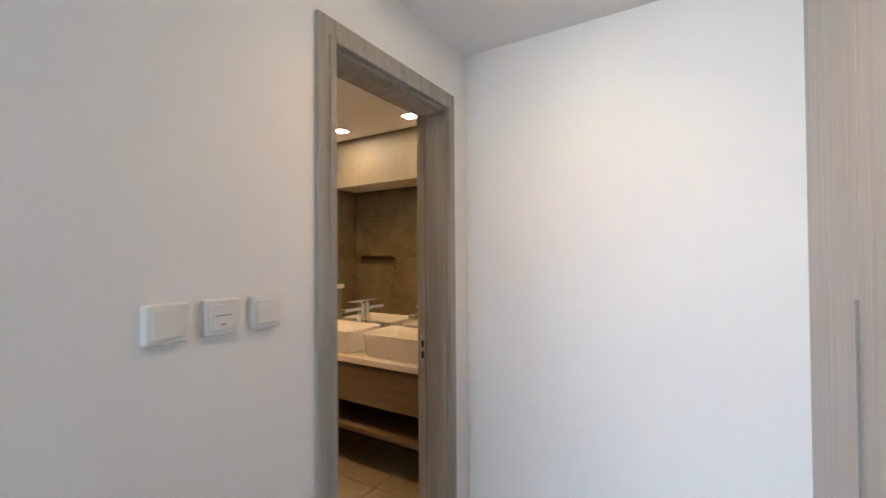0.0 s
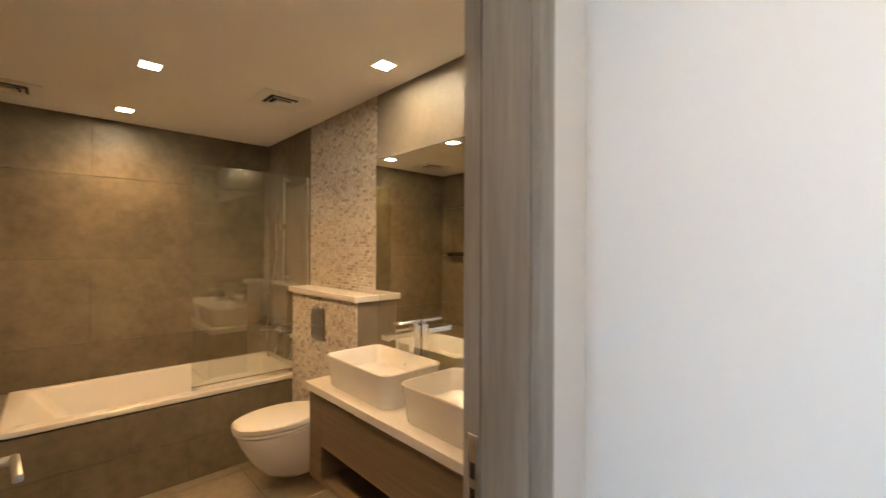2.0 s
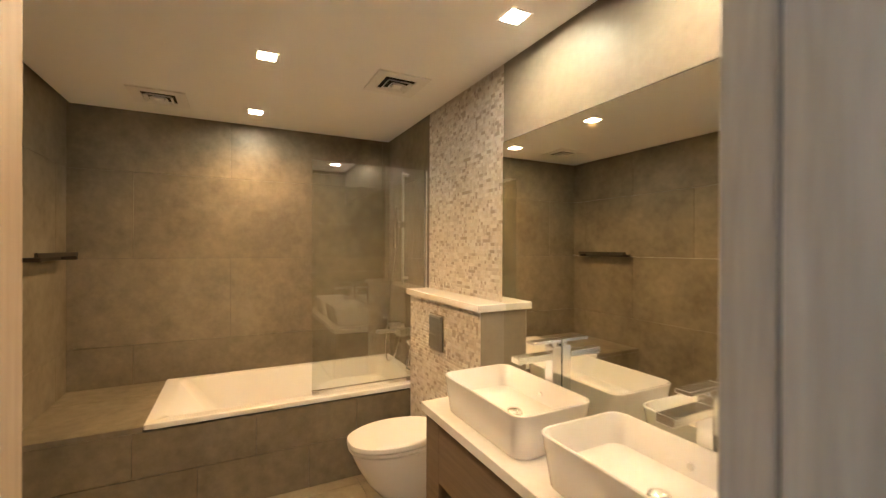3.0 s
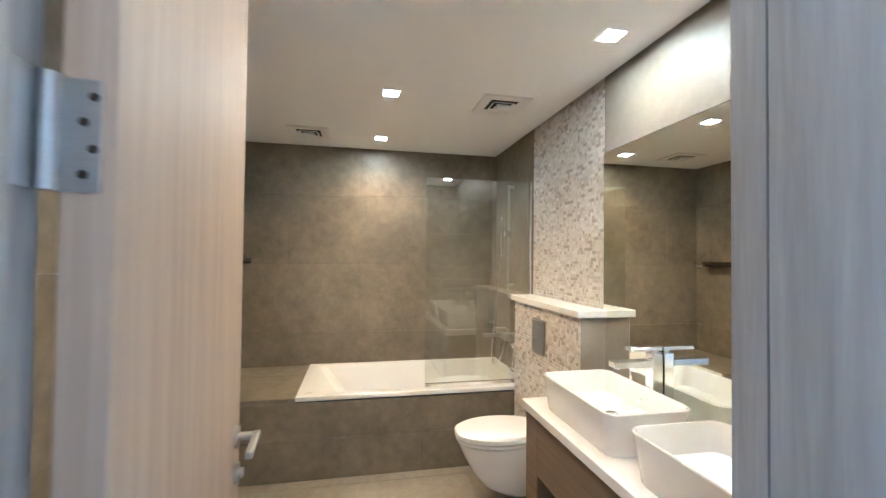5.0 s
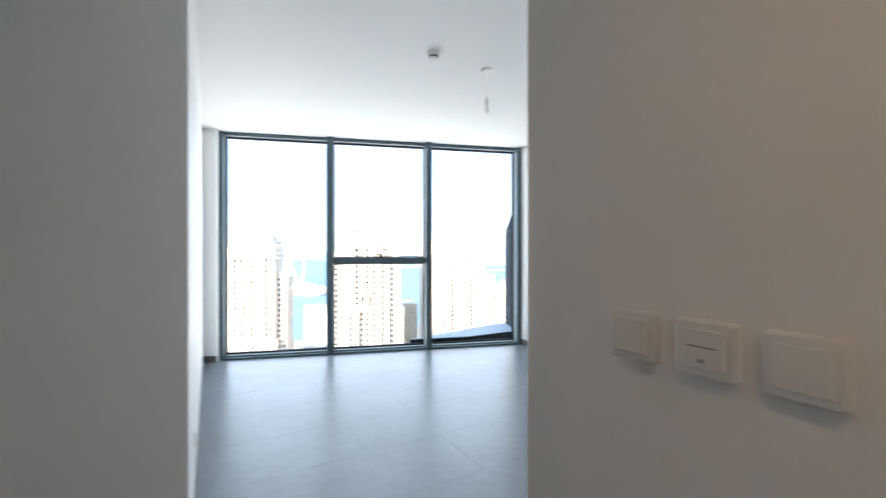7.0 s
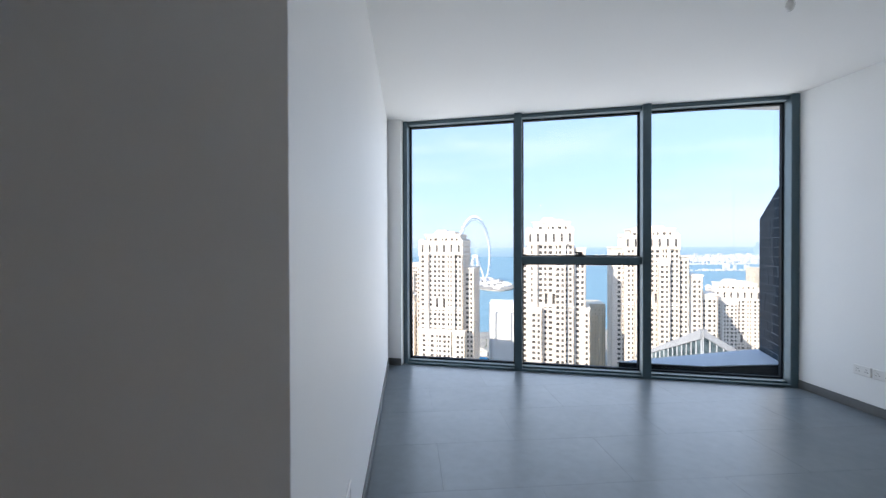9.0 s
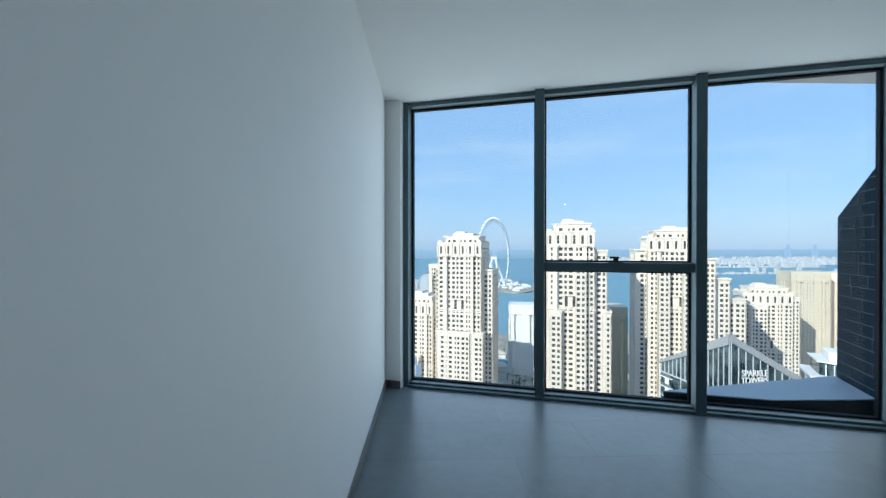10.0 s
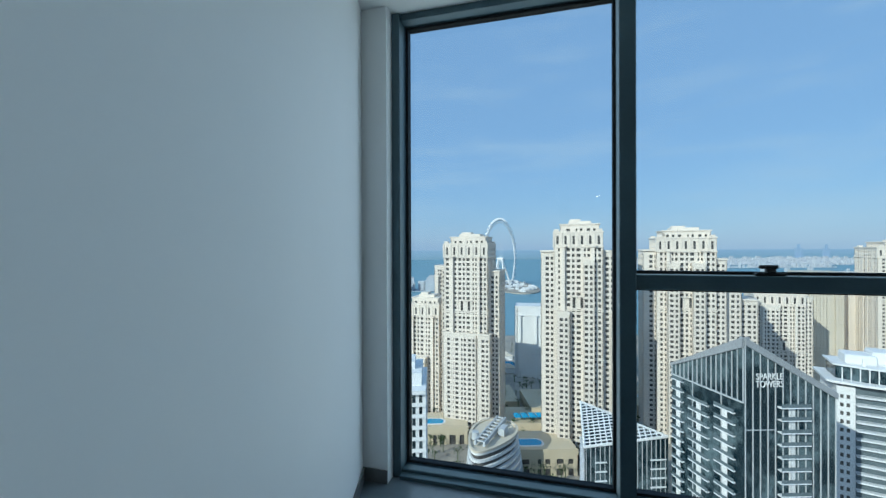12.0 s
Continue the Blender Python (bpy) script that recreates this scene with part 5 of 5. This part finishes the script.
pl.location = (0, 0, GROUND + 0.05)

# own building: ledge outside, slab over it, dark glazed fin
LEDGE = material("white_ledge", (0.82, 0.83, 0.85), (0.77, 0.78, 0.80), rough=0.6, scale=1.2, fine=20, bump=0.001)
# pale colour for building reflections, laid on the fin as thin strips
FIN_REFLECTION = material("fin_painted_reflection", (0.24, 0.30, 0.34), (0.09, 0.12, 0.14), rough=0.5, bump=0.0)
FIN = material("dark_fin_glass", (0.022, 0.036, 0.052), (0.034, 0.054, 0.072), rough=0.4, rough2=0.5, scale=1.5, fine=8, bump=0.0)
b = bmesh.new()
loft(b, [[(-2.2, -4.67, z), (-2.2, -4.72, z), (-3.07, -4.93, z), (-4.98, -5.285, z), (-5.14, -5.30, z), (-4.94, -4.80, z), (-4.83, -4.64, z)] for z in (-0.45, 0.112)])
bmesh.ops.bisect_plane(b, geom=b.verts[:] + b.edges[:] + b.faces[:], plane_co=WIN @ Vector((0, 0.215, 0)), plane_no=WIN.to_3x3() @ Vector((0, 1, 0)), clear_inner=True)
bmesh.ops.holes_fill(b, edges=[e for e in b.edges if e.is_boundary])
tagged(part("balcony_ledge", b, LEDGE), "white wedge-shaped ledge outside the window", "ledge")
# black slab added at the bottom so the gap reads dark
b = bmesh.new()
gl, gr = WIN @ Vector((2.78, 0.14, 0)), WIN @ Vector((4.40, 0.14, 0))
loft(b, [[(-3.05, -4.730, z), (-4.82, -4.635, z), (gr.x, gr.y, z), (gl.x, gl.y, z)] for z in (-0.45, -0.35)])
tagged(part("gap_dark_floor", b, RUBBER), "black floor added to darken the gap behind the window", "recess")
# black solid added 4 mm proud of the ledge's white side to darken it
b = bmesh.new()
loft(b, [[(-2.2, -4.666, z), (-2.2, -4.715, z), (-3.07, -4.925, z), (-4.90, -5.20, z), (-4.836, -4.636, z)] for z in (-0.34, 0.102)])
bmesh.ops.bisect_plane(b, geom=b.verts[:] + b.edges[:] + b.faces[:], plane_co=WIN @ Vector((0, 0.211, 0)), plane_no=WIN.to_3x3() @ Vector((0, 1, 0)), clear_inner=True)
bmesh.ops.holes_fill(b, edges=[e for e in b.edges if e.is_boundary])
tagged(part("ledge_dark_cover", b, RUBBER), "black solid added to darken the ledge's side", "lining")
FIN.node_tree.nodes["Principled BSDF"].inputs["Specular IOR Level"].default_value = 0.03
b = bmesh.new()
loft(b, [[(-1.9, -5.24, z), (-6.5, -5.20, z), (-6.5, -4.0, z), (-4.75, -4.45, z)] for z in (3.20, 3.5)])
tagged(part("overhead_slab", b, LEDGE), "pale underside of the balcony slab above", "slab")

# dark glazed fin beside the ledge: slanted top, pale strips that imitate reflections
fin = thing("glass_fin", "dark glazed fin wall with painted reflection lines", "fin wall", at=(-4.74, -4.46, 0))
F0, F1 = Vector((0, 0, 0)), Vector((-0.347, -0.80, 0))
run = F1 - F0
yawf = math.atan2(run.y, run.x)
L = run.length
FM = Matrix.Rotation(yawf, 4, 'Z')


def fin_top(u):
    return 2.356 - 0.549 * u / L


b = bmesh.new()
loft(b, [[tuple(FM @ Vector((u, v, z))) for u, z in ((0, -1.6), (L, -1.6), (L, fin_top(L)), (0, fin_top(0)))] for v in (-0.10, 0.0)])
part("panel", b, FIN, fin)
rngf = random.Random(8)
b = bmesh.new()
z = -1.2
while z < 2.2:
    z += 0.115
    box(b, 0.02, L - 0.02, 0.001, 0.006, z, z + 0.005, m=FM) if z < fin_top(L) else box(b, 0.02, max(0.05, (2.356 - z) / 0.549 * L - 0.03), 0.001, 0.006, z, z + 0.005, m=FM)
    u = rngf.uniform(0.05, 0.3)
    while u < L - 0.05:
        if z + 0.115 < fin_top(u):
            box(b, u, u + 0.005, 0.0015, 0.0055, z + 0.008, z + 0.115, m=FM)
        u += rngf.uniform(0.2, 0.5)
jo = part("reflection_lines", b, FIN_REFLECTION, fin, "pale lines painted for mirrored buildings")

# ---------------------------------------------------------------- tiles, each a piece of its own
structure("floor", cut_at_window(boxes((XR - 0.15, 1.2, -5.9, YB, -0.2, -0.006), (XW, 1.2, YB, YN + 0.15, -0.2, -0.006))), GROUT_F, "grey porcelain tiled floor")
structure("floor_bath", boxes((BX0 - 0.15, XW, YB, BY1 + 0.15, -0.2, -0.006)), GROUT, "grey-beige tiled bathroom floor")
FLOOR, FLOOR_B = bpy.data.objects["floor"], bpy.data.objects["floor_bath"]


def tile_mesh(name, u, v, t, mat, chamfer=0.0015):
    """A chamfered slab u by v, its face towards +z at height t."""
    b = bmesh.new()
    c = chamfer
    loft(b, [[(s * (u / 2 - k), q * (v / 2 - k), z) for s, q in ((-1, -1), (1, -1), (1, 1), (-1, 1))] for k, z in ((0, 0), (0, t - c), (c, t))], cap0=False)
    bmesh.ops.recalc_face_normals(b, faces=b.faces)
    me = bpy.data.meshes.new(name)
    b.to_mesh(me)
    b.free()
    me.materials.append(mat)
    return me


def lay(parent, frame_m, u0, u1, v0, v1, du, dv, t, mat, gap=0.003, shift=0.0, ou=0.0, ov=0.0, holes=(), trim=False, chamfer=0.0015):
    """Lay tiles over a rectangle of the plane frame_m (its x, y; face towards z), cut at the rectangle's edges and at the holes."""
    cache = {}
    row = 0
    v = v0 + ov
    while v > v0:
        v -= dv
    while v < v1 - 1e-6:
        a0, a1 = max(v, v0), min(v + dv, v1)
        u = u0 + ou + (shift * du if row % 2 else 0)
        while u > u0:
            u -= du
        while u < u1 - 1e-6:
            b0, b1 = max(u, u0), min(u + du, u1)
            todo = [(b0, b1, a0, a1)]
            for h in holes:
                nxt = []
                for q in todo:
                    if q[1] <= h[0] or q[0] >= h[1] or q[3] <= h[2] or q[2] >= h[3]:
                        nxt.append(q)
                        continue
                    for r in ((q[0], min(q[1], h[0]), q[2], q[3]), (max(q[0], h[1]), q[1], q[2], q[3]),
                              (max(q[0], h[0]), min(q[1], h[1]), q[2], min(q[3], h[2])), (max(q[0], h[0]), min(q[1], h[1]), max(q[2], h[3]), q[3])):
                        if r[1] - r[0] > 0.006 and r[3] - r[2] > 0.006:
                            nxt.append(r)
                todo = nxt
            for q in todo:
                w, d = round(q[1] - q[0] - gap, 4), round(q[3] - q[2] - gap, 4)
                if w < 0.01 or d < 0.01:
                    continue
                key = (w, d)
                if key not in cache:
                    cache[key] = tile_mesh("tile", w, d, t, mat, chamfer)
                me = cache[key]
                at = frame_m @ Matrix.Translation(((q[0] + q[1]) / 2, (q[2] + q[3]) / 2, 0))
                if trim:
                    n = WIN.to_3x3() @ Vector((0, 1, 0))
                    far = max((at @ v.co - WIN @ Vector((0, 0.05, 0))).dot(n) for v in me.vertices)
                    near = min((at @ v.co - WIN @ Vector((0, 0.05, 0))).dot(n) for v in me.vertices)
                    if near > 0:
                        continue
                    if far > 0:
                        cut = bmesh.new()
                        cut.from_mesh(me)
                        bmesh.ops.transform(cut, matrix=at, verts=cut.verts)
                        cut_at_window(cut, 0.05)
                        bmesh.ops.transform(cut, matrix=at.inverted(), verts=cut.verts)
                        me = bpy.data.meshes.new("tile")
                        cut.to_mesh(me)
                        cut.free()
                        me.materials.append(mat)
                o = new("tile", me)
                o.parent = parent
                o.matrix_parent_inverse = parent.matrix_world.inverted()
                o.matrix_basis = frame_m @ Matrix.Translation(((q[0] + q[1]) / 2, (q[2] + q[3]) / 2, 0))
            u += du
        v += dv
        row += 1


down = Matrix.Translation((0, 0, -0.006))
# bedroom and corridor floor: planks of porcelain, cut straight at the sides
lay(FLOOR, down, XR, XE, -5.48, YB, 1.2, 0.6, 0.006, FLOOR_TILE, gap=0.0007, chamfer=0.0004, shift=0.5, ou=0.2, ov=0.35, trim=True)
lay(FLOOR, down, XW, 0.95, YB, YN, 1.2, 0.6, 0.006, FLOOR_TILE, gap=0.0007, chamfer=0.0004, shift=0.5, ou=0.2, ov=0.1)
lay(FLOOR, down, XE, 0.95, YE, YB, 1.2, 0.6, 0.006, FLOOR_TILE, gap=0.0007, chamfer=0.0004, shift=0.5, ou=0.2, ov=0.1)
lay(FLOOR_B, down, TX1 - 0.02, BX1, BY0, BY1, 0.6, 1.2, 0.006, TILE_BATH_FLOOR, ou=0.1, ov=0.5)
structure("threshold", boxes((XWI, XW, DY0, DY1, -0.006, 0.001)), QUARTZ, "pale stone threshold in the doorway")

W_BACK, W_NORTH = bpy.data.objects["wall_bath_back"], bpy.data.objects["wall_bath_north"]
W_SOUTH, W_EAST = bpy.data.objects["wall_bedroom_north"], bpy.data.objects["wall_corridor"]
SUR = bpy.data.objects["bath_surround"]
# frames: u along the wall, v up, face into the room
back = Matrix(((0, 0, 1, BX0 - 0.012), (1, 0, 0, 0), (0, 1, 0, 0), (0, 0, 0, 1)))
south = Matrix(((-1, 0, 0, 0), (0, 0, 1, BY0 - 0.012), (0, 1, 0, 0), (0, 0, 0, 1)))
north = Matrix(((1, 0, 0, 0), (0, 0, -1, BY1 + 0.012), (0, 1, 0, 0), (0, 0, 0, 1)))
east = Matrix(((0, 0, -1, BX1), (-1, 0, 0, 0), (0, 1, 0, 0), (0, 0, 0, 1)))
HX = HT + 0.09
lay(W_BACK, back, BY0 - 0.012, BY1 + 0.012, 0.53, HX, 1.2, 0.6, 0.012, TILE, gap=0.002, shift=0.5, ou=0.37, ov=0.29)
lay(W_SOUTH, south, -BX1, -BX0, 0.0, HX, 1.2, 0.6, 0.012, TILE, gap=0.002, shift=0.5, ou=0.1, ov=0.22)
lay(W_NORTH, north, BX0, -3.682, 0.0, HX, 1.2, 0.6, 0.012, TILE, gap=0.002, shift=0.5, ou=0.0, ov=0.22)
# same wall tile in a paler colour, for the downlights' wash over the mirror
lay(W_NORTH, north, -2.772, BX1, 2.05, HX, 1.2, 0.6, 0.012, TILE_LIGHT)
lay(W_EAST, east, -BY1, -1.556, 0.0, HX, 0.6, 0.6, 0.004, TILE)
lay(W_EAST, east, -0.678, -BY0, 0.0, HX, 0.6, 0.6, 0.004, TILE)
# tub front and ledge
front = Matrix(((0, 0, 1, TX1 - 0.018), (1, 0, 0, 0), (0, 1, 0, 0), (0, 0, 0, 1)))
lay(SUR, front, BY0, CYF + 0.15, 0.0, TZ - 0.031, 0.6, 0.27, 0.012, TILE, shift=0.5, ou=0.2)
lay(SUR, front, BY0, TY0 - 0.002, TZ - 0.031, TZ, 0.6, 0.031, 0.012, TILE, gap=0.001)
lay(SUR, Matrix.Translation((0, 0, TZ - 0.012)), BX0, TX1 - 0.018, BY0, TY0 - 0.002, 0.6, 0.6, 0.012, TILE, ou=0.3)

# mosaic: small stones in four tones on the wall panel and the cistern box
MOS = [material("mosaic_" + n, c, c2, rough=0.35, scale=14, fine=90, bump=0.001, vary=0.06, island=True) for n, c, c2 in
       (("ivory", (0.64, 0.585, 0.51), (0.58, 0.525, 0.455)), ("sand", (0.56, 0.505, 0.43), (0.51, 0.455, 0.385)),
        ("taupe", (0.42, 0.36, 0.29), (0.36, 0.305, 0.245)), ("white", (0.69, 0.65, 0.59), (0.63, 0.59, 0.53)))]
rng = random.Random(11)


def mosaic(parent, x0, x1, z0, z1, y, size=0.0195, holes=()):
    bms = [bmesh.new() for _ in MOS]
    nz, nx = int((z1 - z0) / size), int((x1 - x0) / size)
    su, sv = (x1 - x0) / nx, (z1 - z0) / nz
    for j in range(nz):
        i = 0
        while i < nx:
            n = 2 if rng.random() < 0.3 and i + 1 < nx else 1
            xa, xb = x0 + i * su, x0 + (i + n) * su
            za, zb = z0 + j * sv, z0 + (j + 1) * sv
            if n == 1 and rng.random() < 0.35:      # two narrow upright stones in place of a square one
                xm = (xa + xb) / 2
                spans = ((xa, xm), (xm, xb))
            else:
                spans = ((xa, xb),)
            i += n
            if any(xa < h[1] and xb > h[0] and za < h[3] and zb > h[2] for h in holes):
                continue
            for xa, xb in spans:
                k = rng.choices((0, 1, 2, 3), (0.33, 0.24, 0.13, 0.30))[0]
                b = bms[k]
                g, t, c = 0.0006, 0.003 + rng.random() * 0.0008, 0.0008
                v = [b.verts.new(p) for p in ((xa + g, y, za + g), (xb - g, y, za + g), (xb - g, y, zb - g), (xa + g, y, zb - g),
                                              (xa + g + c, y - t, za + g + c), (xb - g - c, y - t, za + g + c), (xb - g - c, y - t, zb - g - c), (xa + g + c, y - t, zb - g - c))]
                for q in ((4, 5, 6, 7), (0, 1, 5, 4), (1, 2, 6, 5), (2, 3, 7, 6), (3, 0, 4, 7)):
                    b.faces.new([v[w] for w in q])
    for k, b in enumerate(bms):
        o = part("mosaic", b, MOS[k], parent)
        o["kind"] = "stuff"
        o.matrix_parent_inverse = parent.matrix_world.inverted()


mosaic(W_NORTH, -3.680, -2.774, 1.217, HX, BY1 + 0.004)
b = bmesh.new()
box(b, -3.681, -2.773, BY1 + 0.004, BY1 + 0.012, 1.18, HX)
part("mosaic_bed", b, MOS[1], W_NORTH)
mosaic(cist, CX0, CX1, 0.0, 1.178, CYF + 0.006, holes=((-3.325, -3.165, 0.885, 1.095),))
